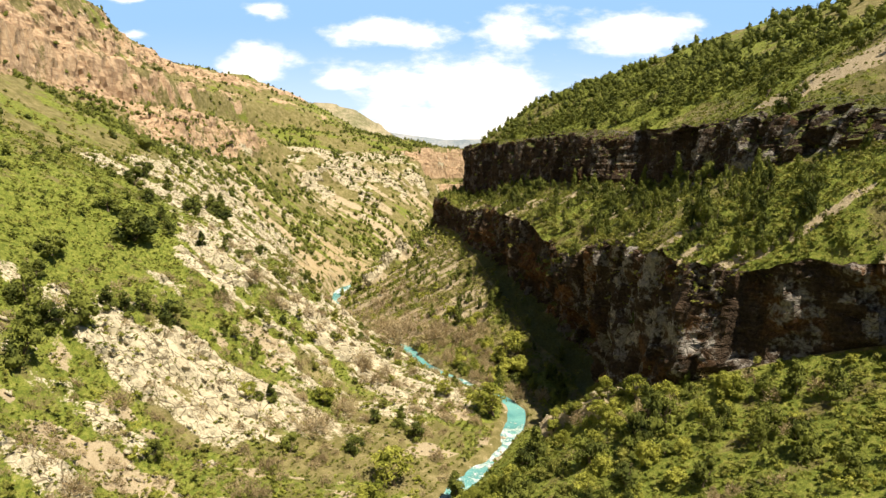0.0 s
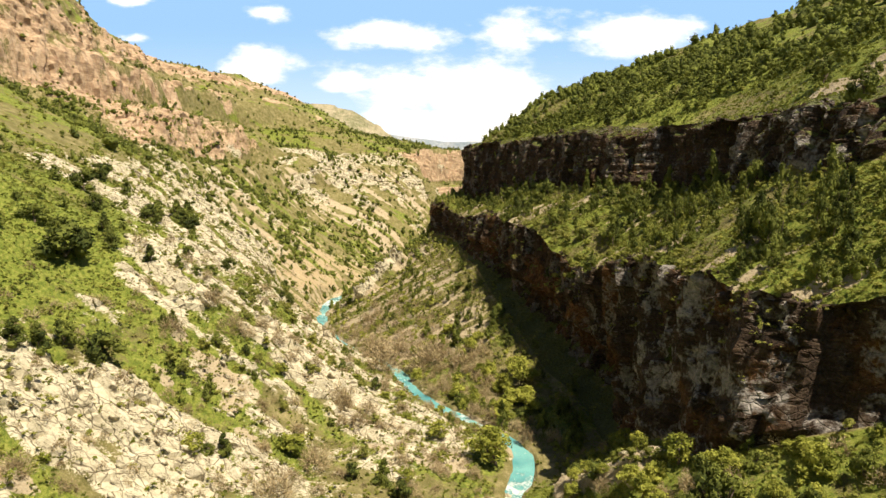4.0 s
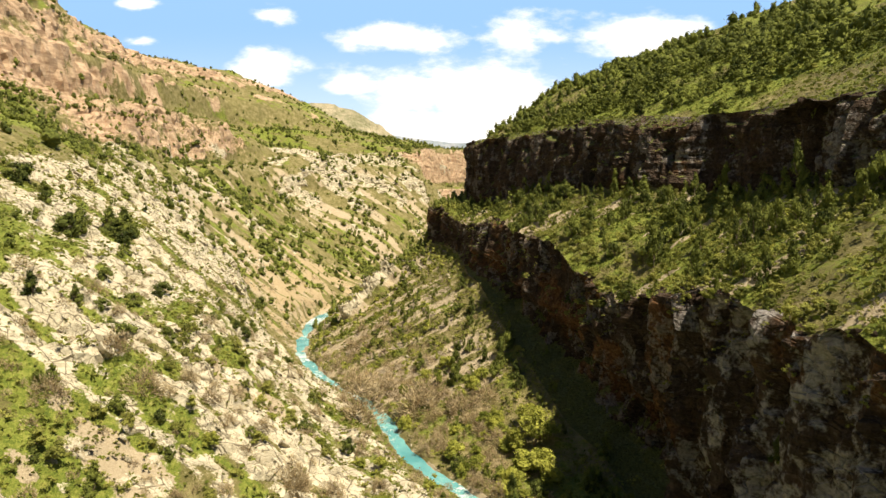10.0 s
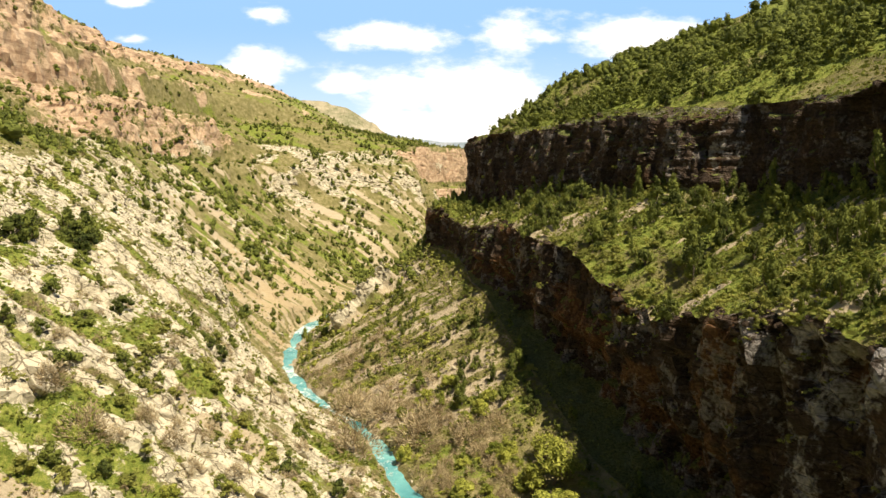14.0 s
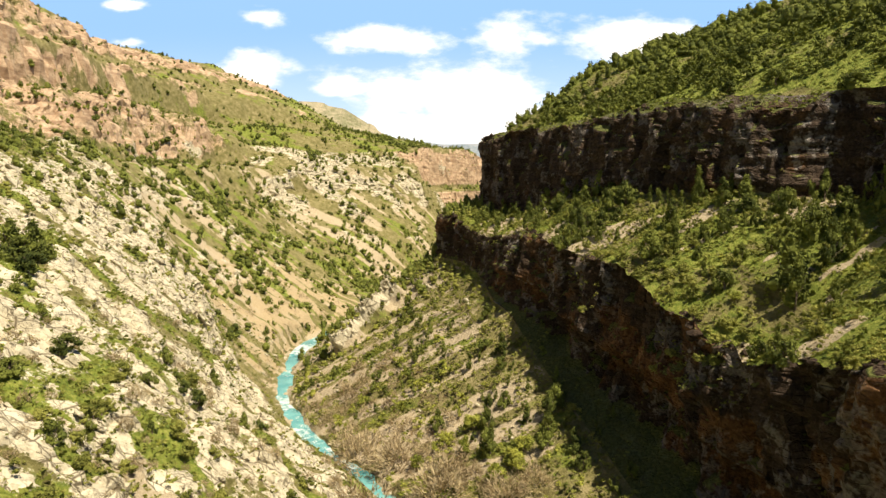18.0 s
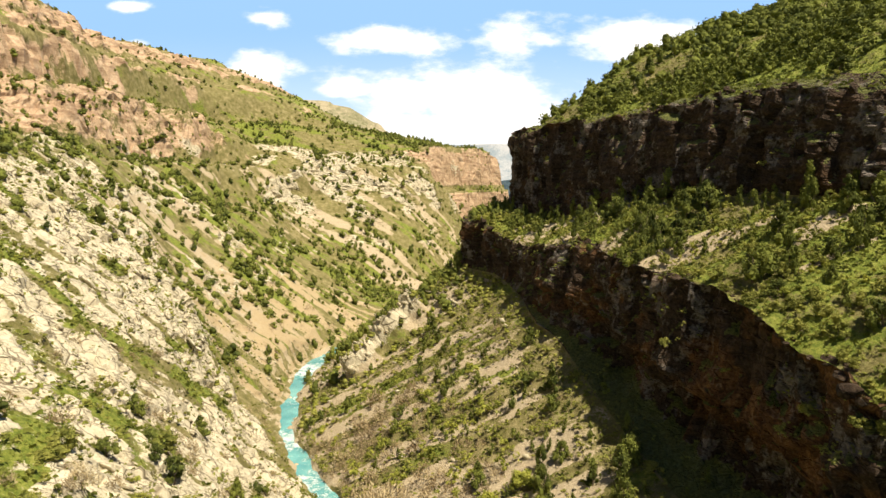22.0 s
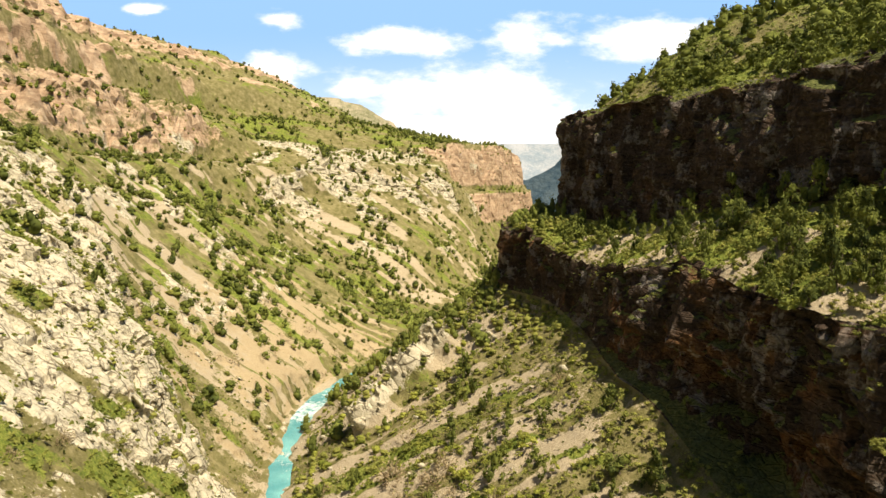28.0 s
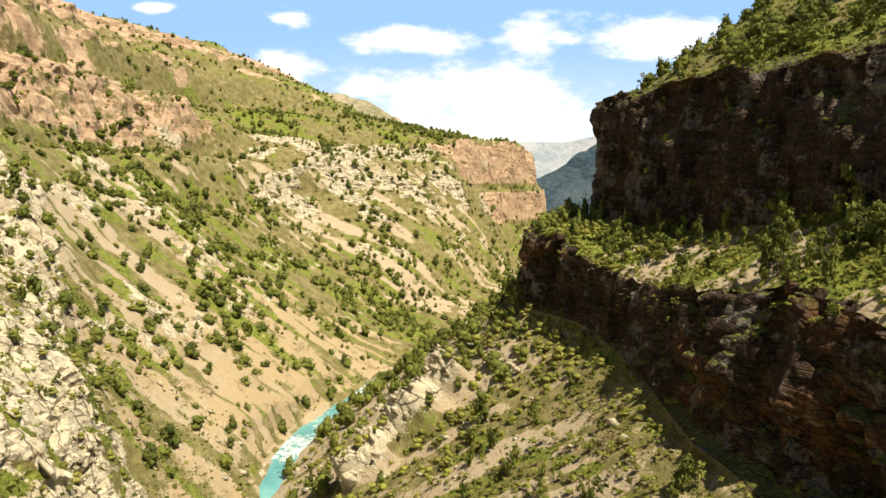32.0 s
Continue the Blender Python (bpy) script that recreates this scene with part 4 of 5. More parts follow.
def crown_data(seed, form, clumps, sprigs, size, lite=False):
    """A crown one metre wide and one high: lumps with sprigs all over them. form: round, cone, spread or wispy."""
    r = np.random.default_rng(seed)
    V, F = [], []
    for c in range(clumps):
        t = (c + r.uniform(0, 1)) / clumps
        if form == "cone":
            z, wide, rad = 0.06 + 0.84 * t, 0.34 * (1 - t) ** 0.8, 0.10 + 0.12 * (1 - t)
        elif form == "round":
            z, wide, rad = 0.12 + 0.66 * t, 0.32 * math.sqrt(max(0.05, 1 - (2 * t - 0.75) ** 2)), r.uniform(0.13, 0.21)
        elif form == "spread":
            z, wide, rad = 0.09 + 0.48 * t, 0.40 * math.sqrt(max(0.05, 1 - t * t * 0.8)), r.uniform(0.13, 0.20)
        else:
            z, wide, rad = 0.30 + 0.55 * t, 0.36 * math.sqrt(max(0.05, 1 - (2 * t - 0.9) ** 2)), r.uniform(0.09, 0.16)
        a = r.uniform(0, 6.28)
        w = wide * math.sqrt(r.uniform(0.15, 1))
        cen = np.array((w * math.cos(a), w * math.sin(a), z))
        rv = np.array((rad, rad, rad * r.uniform(0.7, 1.1)))
        if form != "wispy":
            v, f = lumpy(r, cen, rv * (0.66 if lite else 0.70), 5, 3 if lite else 4)
            k = len(V)
            V += v
            F += [tuple(i + k for i in q) for q in f]
        d = unit(r, sprigs)
        d[:, 2] = np.where(d[:, 2] < -0.5, -d[:, 2], d[:, 2])
        v, f = sprigs_at(r, cen + d * rv * r.uniform(0.75, 1.15, (sprigs, 1)), d, size)
        k = len(V)
        V += [tuple(q) for q in v]
        F += [tuple(i + k for i in q) for q in f]
    return np.array(V), F


def bush_data(seed, form, seg, rings, sprigs, size, lobes=4):
    """A plain crown for the woodland far off: a few uneven lobes, narrowing upward, with sprigs over them."""
    r = np.random.default_rng(seed)
    tall = {"cone": 0.90, "round": 0.78, "spread": 0.62, "wispy": 0.76}[form]
    V, F, spots = [], [], []
    for c in range(lobes):
        t = c / max(lobes - 1, 1)
        rad = (0.36 - (0.17 if form == "cone" else 0.06) * t) * r.uniform(0.85, 1.15)
        a, off = r.uniform(0, 6.28), r.uniform(0.04, 0.20) * (1 - 0.7 * t)
        high = tall * (0.30 if lobes > 2 else 0.34) * r.uniform(0.85, 1.15)
        cen = np.array((off * math.cos(a), off * math.sin(a), high * 0.8 + (tall - 1.7 * high) * t))
        rv = np.array((rad, rad * r.uniform(0.8, 1.1), high))
        v, f = lumpy(r, cen, rv * 0.86, seg, rings)
        k = len(V)
        V += v
        F += [tuple(i + k for i in q) for q in f]
        d = unit(r, sprigs)
        d[:, 2] = np.where(d[:, 2] < -0.4, -d[:, 2], d[:, 2])
        spots.append((cen + d * rv * r.uniform(0.8, 1.3, (sprigs, 1)), d))
    for c, d in spots:
        v, f = sprigs_at(r, c, d, size)
        k = len(V)
        V += [tuple(q) for q in v]
        F += [tuple(i + k for i in q) for q in f]
    return np.array(V), F


def twig_data(seed, count):
    """A haze of bare twigs, one metre high and wide: thin blades over a dome, turned outward and up."""
    r = np.random.default_rng(seed)
    d = unit(r, count)
    d[:, 2] = np.abs(d[:, 2])
    rad = r.uniform(0.35, 1.0, (count, 1)) ** 0.5
    lobe = 1 + 0.25 * np.sin(3 * np.arctan2(d[:, 1], d[:, 0]) + seed)[:, None]
    c = d * rad * (0.44, 0.44, 0.8) * lobe + (0, 0, 0.06)
    way = d + (0, 0, 0.5) + 0.7 * unit(r, count)
    way /= np.linalg.norm(way, axis=1, keepdims=True)
    side = np.cross(way, unit(r, count))
    side /= np.maximum(np.linalg.norm(side, axis=1, keepdims=True), 1e-6)
    ln, wd = r.uniform(0.03, 0.085, (count, 1)), r.uniform(0.006, 0.015, (count, 1)) * (1.0 if count > 400 else 2.4)
    v = np.stack([c - way * ln - side * wd, c - way * ln + side * wd, c + way * ln], 1).reshape(-1, 3)
    return v, [(3 * k, 3 * k + 1, 3 * k + 2) for k in range(count)]


def trunk_mesh(seed, high, wide, forks=3):
    """A tapered, crooked trunk with a few limbs."""
    r = np.random.default_rng(seed)
    V, F = [], []

    def limb(p, q, r0, r1):
        k, n, m = len(V), 5, 2
        bend = r.normal(size=3) * 0.05
        for i in range(m + 1):
            t = i / m
            c = np.array(p) * (1 - t) + np.array(q) * t + bend * math.sin(math.pi * t)
            for j in range(n):
                a = 2 * math.pi * j / n
                rad = r0 * (1 - t) + r1 * t
                V.append((c[0] + rad * math.cos(a), c[1] + rad * math.sin(a), c[2]))
        for i in range(m):
            for j in range(n):
                F.append((k + i * n + j, k + i * n + (j + 1) % n, k + (i + 1) * n + (j + 1) % n, k + (i + 1) * n + j))

    limb((0, 0, -0.08), (0.02, 0.01, high), wide, wide * 0.45)
    for i in range(forks):
        a = 2 * math.pi * (i + r.uniform(0, 0.6)) / forks
        limb((0, 0, high * r.uniform(0.4, 0.8)), (0.25 * math.cos(a), 0.25 * math.sin(a), high + r.uniform(0.05, 0.25)), wide * 0.5, wide * 0.2)
    return mesh_of("trunk", V, F, BARK, True)


def plant(name, label, category, group, parts):
    """A plant of unit size: an Empty at its foot and its parts."""
    root = tagged(new(name), label, category, group)
    for part_name, me in parts:
        ob = new(part_name, me)
        ob.parent = root
    return root


# a few shapes of every kind
KINDS = {}
FORMS = {"juniper": [("cone", 15, 48), ("round", 13, 54), ("spread", 15, 48), ("round", 11, 58), ("cone", 17, 42), ("spread", 12, 54)],
         "willow": [("round", 16, 62), ("wispy", 26, 50), ("spread", 18, 58)], "shrub": [("spread", 10, 46), ("round", 9, 48), ("spread", 12, 42)]}
LOOK = {"juniper": (JUNIPER, 0.040, "juniper_tree", "dark green juniper tree on the canyon slope", "tree", "junipers"),
        "willow": (WILLOW, 0.038, "willow_tree", "yellow-green willow in fresh leaf near the river", "tree", "willows"),
        "shrub": (OLIVE, 0.046, "shrub", "low olive-green shrub on stony ground", "shrub", "shrubs")}
for kind, forms in FORMS.items():
    mat, size, name, label, cat, group = LOOK[kind]
    KINDS[kind] = []
    for i, (form, clumps, sprigs) in enumerate(forms):
        data = crown_data(100 + 17 * i + len(kind), form, clumps, sprigs, size)
        lite = crown_data(300 + 17 * i + len(kind), form, 6 if kind != "shrub" else 3, 26 if kind != "shrub" else 22, size * 1.5, True)
        dot = bush_data(500 + 17 * i + len(kind), form, 5, 3, 14, size * 1.9, 4) if kind != "shrub" else bush_data(500 + 17 * i, form, 5, 3, 10, size * 1.9, 2)
        root = plant(name, label, cat, group, [("trunk", trunk_mesh(5 + i, 0.35 if kind != "shrub" else 0.16, 0.045 if kind != "shrub" else 0.03)), ("crown", mesh_of("crown", *data, mat))])
        KINDS[kind].append((root, lite, dot))
KINDS["bare"] = []
for i in range(3):
    stems = trunk_mesh(40 + i, 0.2, 0.011, 5)
    root = plant("bare_shrub", "leafless brown riverside shrub", "shrub", "bare shrubs", [("stem", stems), ("brush", mesh_of("brush", *twig_data(60 + i, 1100), TWIG))])
    KINDS["bare"].append((root, twig_data(80 + i, 260), twig_data(90 + i, 110)))
STUFF_MAT = {"juniper": JUNIPER, "willow": WILLOW, "shrub": OLIVE, "bare": TWIG}

# --- where they grow ---
flat_ok = (~cliffy) & (N[..., 2] > 0.2) & (~river_bed)
dA = np.linalg.norm(np.cross(np.gradient(np.stack([X, Y, Z], -1), axis=1), np.gradient(np.stack([X, Y, Z], -1), axis=0)), axis=-1)
seen = (B[1] > 48) & (B[1] < 760) & (X > -330) & (X < 250)
taken = {}
GRID = 4.0
PLANTS = []          # kind, x, y, z, width, height


def free(x, y, gap):
    i, j = int(x // GRID), int(y // GRID)
    k = int(gap // GRID) + 1
    for a in range(i - k, i + k + 1):
        for b in range(j - k, j + k + 1):
            for (u, v, g) in taken.get((a, b), ()):
                if (u - x) ** 2 + (v - y) ** 2 < (0.5 * (gap + g)) ** 2:
                    return False
    return True


def take(kind, x, y, z, w, h, gap):
    taken.setdefault((int(x // GRID), int(y // GRID)), []).append((x, y, gap))
    PLANTS.append((kind, x, y, z, w, h))


def grow(kind, density, count, size, aspect, gap=0.8, seed=0):
    """Scatter plants over the sheet: density is per area, size a range of widths, gap a part of the width."""
    r = np.random.default_rng(seed)
    p = (density * dA * flat_ok * seen).ravel()
    if p.sum() <= 0:
        return
    pick = r.choice(p.size, size=count * 3, p=p / p.sum())
    done = 0
    for q in pick:
        w = size[0] + (size[1] - size[0]) * r.uniform() ** 1.6
        x, y, z = X.ravel()[q] + r.uniform(-0.4, 0.4), Y.ravel()[q] + r.uniform(-0.4, 0.4), Z.ravel()[q]
        if free(x, y, w * gap):
            take(kind, x, y, z, w, w * r.uniform(*aspect), w * gap)
            done += 1
            if done >= count:
                break


ground_pts = np.where((flat_ok | river_bed).ravel())[0]
gx, gy, gz = X.ravel()[ground_pts], Y.ravel()[ground_pts], Z.ravel()[ground_pts]


def set_plants(kind, spots, aspect):
    """Plants that stand out, each at its own place: x, y, width."""
    for x, y, w in spots:
        w = min(w, 6.0) if y > 330 else w
        i = int(np.argmin((gx - x) ** 2 + (gy - y) ** 2))
        take(kind, x, y, gz[i] - 0.1, w, w * aspect, w * 0.7)

# junipers on the left shoulder
set_plants("juniper", [(-143.5, 222.1, 3.6), (-133.7, 223.3, 3.1), (-126.4, 218.4, 3), (-102.1, 160.6, 3.9), (-100.9, 167, 2.6), (-99.5, 159.2, 2.2), (-111.7, 202.8, 5.7), (-136.8, 264.8, 5.4), (-127.9, 274.4, 11.2), (-136.3, 317.1, 5.3), (-114.6, 278.4, 3.4), (-93.5, 193.9, 8.5), (-105.5, 224.5, 9.1), (-93.4, 215.9, 6.5), (-87.8, 201.6, 5.3), (-85.4, 184.5, 6.2), (-81.8, 154.3, 6.8), (-87.5, 133.3, 2.7), (-87.1, 127.3, 2.3), (-81.8, 131.4, 7.9), (-79.5, 122.5, 4.9), (-79.1, 115.5, 5.8), (-73.8, 151.6, 12.2), (-73.9, 166.4, 5.6), (-70.2, 161.5, 4.9), (-81, 202.9, 7.4), (-80.8, 220.1, 7.6), (-61.9, 161.8, 4.6), (-56.8, 183.2, 4), (-56.3, 194.3, 5.1)], 0.9)
# junipers above and below the crags
set_plants("juniper", [(-99, 264.8, 4.4), (-111.7, 310.2, 4.6), (-72.7, 143.2, 1.5), (-111, 277.6, 4), (-68.7, 117.9, 8.4), (-71.7, 105.5, 9.6), (-73.1, 114.4, 7), (-77.6, 116.1, 8.3), (-65.6, 128.6, 5.2), (-64.3, 133.5, 5.5), (-59.7, 135.6, 8.2), (-45.8, 155.2, 3.5), (-54.9, 150.9, 2.7), (-29.6, 166.6, 2.4), (-40.3, 133.1, 3.3), (-37.7, 134.9, 3.6), (-30.1, 121.1, 4.8), (-15.7, 139, 4.3), (-9.8, 139, 5.2), (-18.1, 125.4, 5.2), (-6.1, 133.9, 5.3), (3.4, 168.7, 3.5), (2.6, 112.7, 5.9), (-80.7, 208.1, 7.6), (-78.9, 218.4, 7.2), (-74.4, 216, 5.5), (-54.8, 168.4, 3.2), (-53.6, 152.6, 2.7), (-16, 184.1, 3.7), (-78, 223.8, 7.8), (-80.3, 372.8, 11.5), (-78.4, 408.2, 9)], 1.05)
# junipers on the far slope
set_plants("juniper", [(-69.2, 303.8, 4.3), (-60.6, 259, 2.1), (-107.6, 349.3, 2.6), (-77.4, 399.8, 10.2), (-79.4, 370.2, 11.2), (-82.5, 358.9, 5.4), (-60.1, 370, 6.9), (-52.3, 386.8, 7.1), (-51.1, 414.5, 5.8), (-68.1, 408.6, 7.1), (-78.2, 439.4, 9.5), (-97.9, 458.8, 7.4), (-87.4, 389.9, 6.5), (-120.6, 403.3, 6.9), (-124.6, 436.2, 5.8), (-143.6, 421, 4.1), (-124.7, 481.1, 9.6), (-115.5, 478.5, 10.1), (-114.9, 439.4, 6.4), (-124, 405.2, 4.3), (-118.1, 345.2, 3.2), (-90, 413.8, 5.8), (-63.4, 522.9, 9.7), (-65.7, 508.9, 18.5), (-40.4, 512.7, 7.6), (-52.6, 506.4, 5), (-78.5, 489.5, 3.5), (-119.5, 583.8, 11.4), (-67.7, 537.8, 10), (-103.6, 357.3, 3.8), (-98, 340.1, 3.1)], 0.8)
# junipers along the far slope and the talus
set_plants("juniper", [(-104.4, 345.2, 4.7), (-95.6, 379.1, 4.2), (-94.9, 391.5, 4.9), (-90.1, 352.3, 2.3), (-136.6, 390.3, 4.4), (-160.9, 419.1, 3.2), (-41, 303.8, 6.1), (-32.7, 291.1, 2.2), (-10.7, 309.8, 5.7), (-8.6, 320.8, 5.6), (-13.4, 348, 6.1), (-24.2, 486.8, 11.7), (8.1, 264.8, 4.8), (-6.5, 313.3, 3.5), (-20.2, 296.9, 3.2), (7, 254.6, 4.8), (-9.2, 305.6, 5.5), (-41.1, 306.4, 4), (-3.5, 263.9, 3.5), (-11.3, 257.9, 3.9)], 1.0)
# junipers on the bench
set_plants("juniper", [(53.3, 224.1, 5.6), (50.7, 226.5, 5.1), (48.3, 198.4, 7.4), (38.2, 181.5, 4.1), (54.3, 204.4, 6.3), (59.7, 205.2, 4.2), (36.1, 187.2, 4.4), (41.6, 205.3, 4.8), (46, 209.5, 2.8), (35.2, 261.3, 6.4), (38, 247.9, 5.9), (26.1, 284.3, 5.5), (62.4, 192.5, 4.6), (60.2, 193.4, 5.6), (40.6, 173.8, 2.3), (34.9, 222.4, 5.6), (40.7, 228.3, 5.1), (28.9, 255.3, 4.7)], 1.25)
# junipers at the far tip of the bench
set_plants("juniper", [(3.5, 337, 5), (6, 342, 6), (9, 338, 4.5), (1, 332, 4.5), (-2, 343, 5), (10, 345, 6), (4, 347, 5)], 1.3)
# bare shrubs
set_plants("bare", [(-90, 343.3, 5.2), (-72.3, 330.3, 5.6), (-79.3, 314, 3.1), (-114.7, 338.2, 3.3), (-55.5, 434.6, 8.6), (2.4, 276.7, 2.8), (-48.6, 160.5, 5.7), (-43.9, 159.7, 7.2), (-53.3, 150.7, 5.6), (-21.6, 238.5, 13), (-13.1, 232.5, 10.8), (-21.5, 162.6, 7.6), (-15.6, 164.4, 5.6), (-16.6, 157.5, 5.2), (7.5, 212, 9.5), (13.2, 213.7, 8), (-1.4, 223.1, 10.2), (-59.4, 111.4, 5.8), (-21.6, 162.6, 8.3), (-26.8, 128.5, 8), (-22.7, 140.4, 7.3), (-54.2, 88.5, 5.6), (-58.2, 83, 3.5), (-16.6, 205.5, 12.6), (-3, 217.2, 13.3)], 0.75)
# willows
set_plants("willow", [(-1.6, 279.2, 3.8), (2, 274.1, 3.1), (4, 271.6, 3), (23.6, 195.1, 11.3), (17.9, 194.3, 8.5), (23.2, 183.9, 9.2), (16, 179.8, 7.6), (21.9, 201.1, 7.4), (4.8, 193.3, 7), (-10.3, 116.1, 11), (11.5, 150.8, 12.5), (19.9, 187.4, 9.6), (-28, 143.9, 7.5), (-13.5, 109.2, 6.9), (-41.6, 131, 5.4), (-52.3, 103.5, 4.3), (-45.8, 96, 5), (1.1, 158.5, 6.5)], 0.8)

clump = smooth(n15 + 0.6 * n40, -0.25, 0.35)
s_t = FRAC[None, :]
riverbank = 1 - (B[1] > 108) * (B[1] < 172) * (s_t < 0.30)
# junipers
grow("juniper", bench * (0.3 + clump) * smooth(B[1], 225, 260) * (B[1] < 345), 70, (2.2, 5.0), (1.0, 1.6), 0.45, 31)
grow("juniper", bench * (0.15 + clump) * (B[1] < 345), 250, (1.8, 4.6), (1.2, 2.1), 0.5, 1)
grow("juniper", hill * (0.04 + clump ** 2) * (B[1] < 420) * (0.4 + smooth(X - R4x(rows_y)[:, None], 8, 30)), 800, (2.8, 7.2), (0.8, 1.15), 0.5, 2)
grow("juniper", hill * smooth(B[1], 225, 255) * (B[1] < 345) * (X < R4x(rows_y)[:, None] + 60) * smooth(X - R4x(rows_y)[:, None], 4, 14) * (0.2 + clump), 260, (3.4, 6.6), (0.75, 1.1), 0.4, 37)
grow("juniper", hill * (B[1] > 110) * (B[1] < 235) * smooth(X - R4x(rows_y)[:, None], 14, 30) * (X < R4x(rows_y)[:, None] + 75) * (0.06 + clump ** 2), 130, (3.2, 7.4), (0.8, 1.15), 0.45, 45)
grow("juniper", bench * (s_t > 0.55) * (B[1] > 130) * (B[1] < 335), 60, (1.6, 2.8), (1.9, 2.7), 0.8, 66)
grow("juniper", hill * (B[1] > 100) * (B[1] < 320) * smooth(X - R4x(rows_y)[:, None], 55, 75) * (X < R4x(rows_y)[:, None] + 190), 260, (3.0, 7.0), (0.8, 1.15), 0.5, 67)
grow("shrub", bench * (s_t < 0.14) * (B[1] > 95) * (B[1] < 340), 420, (0.9, 3.2), (0.5, 0.85), 0.4, 46)
grow("juniper", left * (B[1] < 215) * (B[2] > 30) * (0.15 + clump) * (1 - 0.85 * rock), 110, (2.5, 7.0), (0.7, 1.0), 0.6, 3)
grow("shrub", left * spur * (0.3 + clump), 160, (0.5, 1.7), (0.55, 0.85), 0.6, 44)
grow("shrub", left * spur * (0.15 + clump) * (1.1 - rock), 420, (0.7, 2.8), (0.55, 0.85), 0.55, 40)
grow("bare", left * spur * (0.3 + clump) * (1.1 - rock), 60, (1.5, 3.6), (0.6, 0.85), 0.6, 41)
grow("juniper", left * spur * (0.4 + clump), 40, (1.6, 4.4), (0.8, 1.1), 0.8, 4)
grow("juniper", left * smooth(B[1], 286, 300) * (B[2] < 118) * (1 - 0.45 * smooth(B[1], 490, 540) * smooth(B[2], 76, 86)) * (0.08 + clump ** 2) * (1 - 0.7 * red) * (1 - 0.6 * ochre) * (1 - 0.6 * rock), 2700, (1.9, 5.6), (0.75, 1.1), 0.38, 5)
grow("juniper", left * (B[2] >= 76) * (B[1] > 250) * (1 - 0.5 * smooth(B[1], 480, 540)), 420, (2.0, 4.8), (0.7, 0.95), 0.6, 47)
grow("juniper", left * (B[2] >= 105) * (0.1 + clump) * (B[1] > 250) * (1 - 0.7 * red), 900, (1.5, 4.6), (0.6, 0.9), 0.6, 6)
grow("juniper", talus * (B[1] > 165) * (B[1] < 345) * (0.2 + clump) * (0.3 + s_t), 150, (1.6, 4.6), (1.1, 1.9), 0.6, 7)
grow("juniper", talus * riverbank * (B[1] <= 165) * (0.2 + clump), 30, (2.5, 6.5), (0.9, 1.4), 0.6, 8)
grow("juniper", talus * smooth(B[1], 318, 328) * (1 - smooth(B[1], 385, 400)) * (s_t > 0.12), 110, (3.5, 6.5), (0.8, 1.3), 0.5, 9)
# riverside thickets
grow("bare", talus * smooth(B[1], 150, 175) * (1 - smooth(B[1], 262, 290)) * (1 - smooth(s_t + 0.3 * n15, 0.35, 0.6)), 130, (2.5, 5.5), (0.7, 1.0), 0.5, 11)
grow("willow", talus * riverbank * smooth(B[1], 140, 175) * (1 - smooth(B[1], 250, 290)) * (1 - smooth(s_t + 0.3 * n15, 0.5, 0.8)), 190, (2.0, 5.5), (0.7, 1.0), 0.45, 12)
grow("willow", talus * riverbank * (B[1] < 150) * (0.05 + clump), 150, (2.2, 6.0), (0.7, 1.1), 0.5, 13)
grow("juniper", talus * riverbank * (B[1] < 150) * smooth(B[1], 46, 75), 70, (2.5, 6.5), (0.9, 1.4), 0.5, 48)
grow("shrub", talus * riverbank * (B[1] < 155) * smooth(B[1], 46, 75), 330, (1.4, 4.2), (0.55, 0.9), 0.42, 49)
grow("willow", talus * riverbank * (B[1] < 155) * smooth(B[1], 46, 75) * (0.1 + clump), 130, (1.8, 4.2), (0.7, 1.0), 0.45, 50)
grow("shrub", left * (B[1] < 205) * smooth(B[1], 46, 75) * (B[2] < 100) * (1 - 0.5 * rock), 620, (1.2, 3.8), (0.5, 0.8), 0.5, 51)
grow("bare", left * (B[1] < 205) * smooth(B[1], 46, 75) * (B[2] < 45) * (1 - 0.4 * rock), 150, (1.6, 4.0), (0.6, 0.85), 0.5, 52)
grow("juniper", left * (B[1] < 215) * (B[1] > 90) * (B[2] > 45) * (B[2] < 100), 70, (3.0, 6.5), (0.75, 1.0), 0.6, 53)
grow("juniper", hill * (B[1] > 120) * (B[1] < 335) * (X < R4x(rows_y)[:, None] + 90) * (smooth(X - R4x(rows_y)[:, None], 14, 30) + smooth(B[1], 262, 280)) * (0.06 + clump ** 2), 300, (3.2, 6.6), (0.8, 1.15), 0.40, 54)
grow("juniper", hill * (B[1] > 195) * (B[1] < 262) * (X < R4x(rows_y)[:, None] + 50) * smooth(X - R4x(rows_y)[:, None], 8, 14) * (0.02 + clump ** 2), 50, (3.0, 6.0), (0.9, 1.2), 0.4, 56)
grow("shrub", left * spur * (B[1] > 150) * (0.2 + clump), 170, (1.2, 2.8), (0.55, 0.85), 0.6, 57)
grow("willow", left * spur * (B[1] > 140) * (0.2 + clump), 40, (1.0, 2.4), (0.55, 0.8), 0.6, 58)
grow("shrub", left * spur * smooth(seam + 0.35 * n15, 0.0, 0.3) * (0.2 + clump), 190, (1.8, 4.2), (0.6, 0.95), 0.45, 59)
grow("juniper", left * spur * smooth(seam + 0.35 * n15, 0.0, 0.3) * (0.2 + clump), 70, (2.0, 4.4), (0.8, 1.3), 0.5, 60)
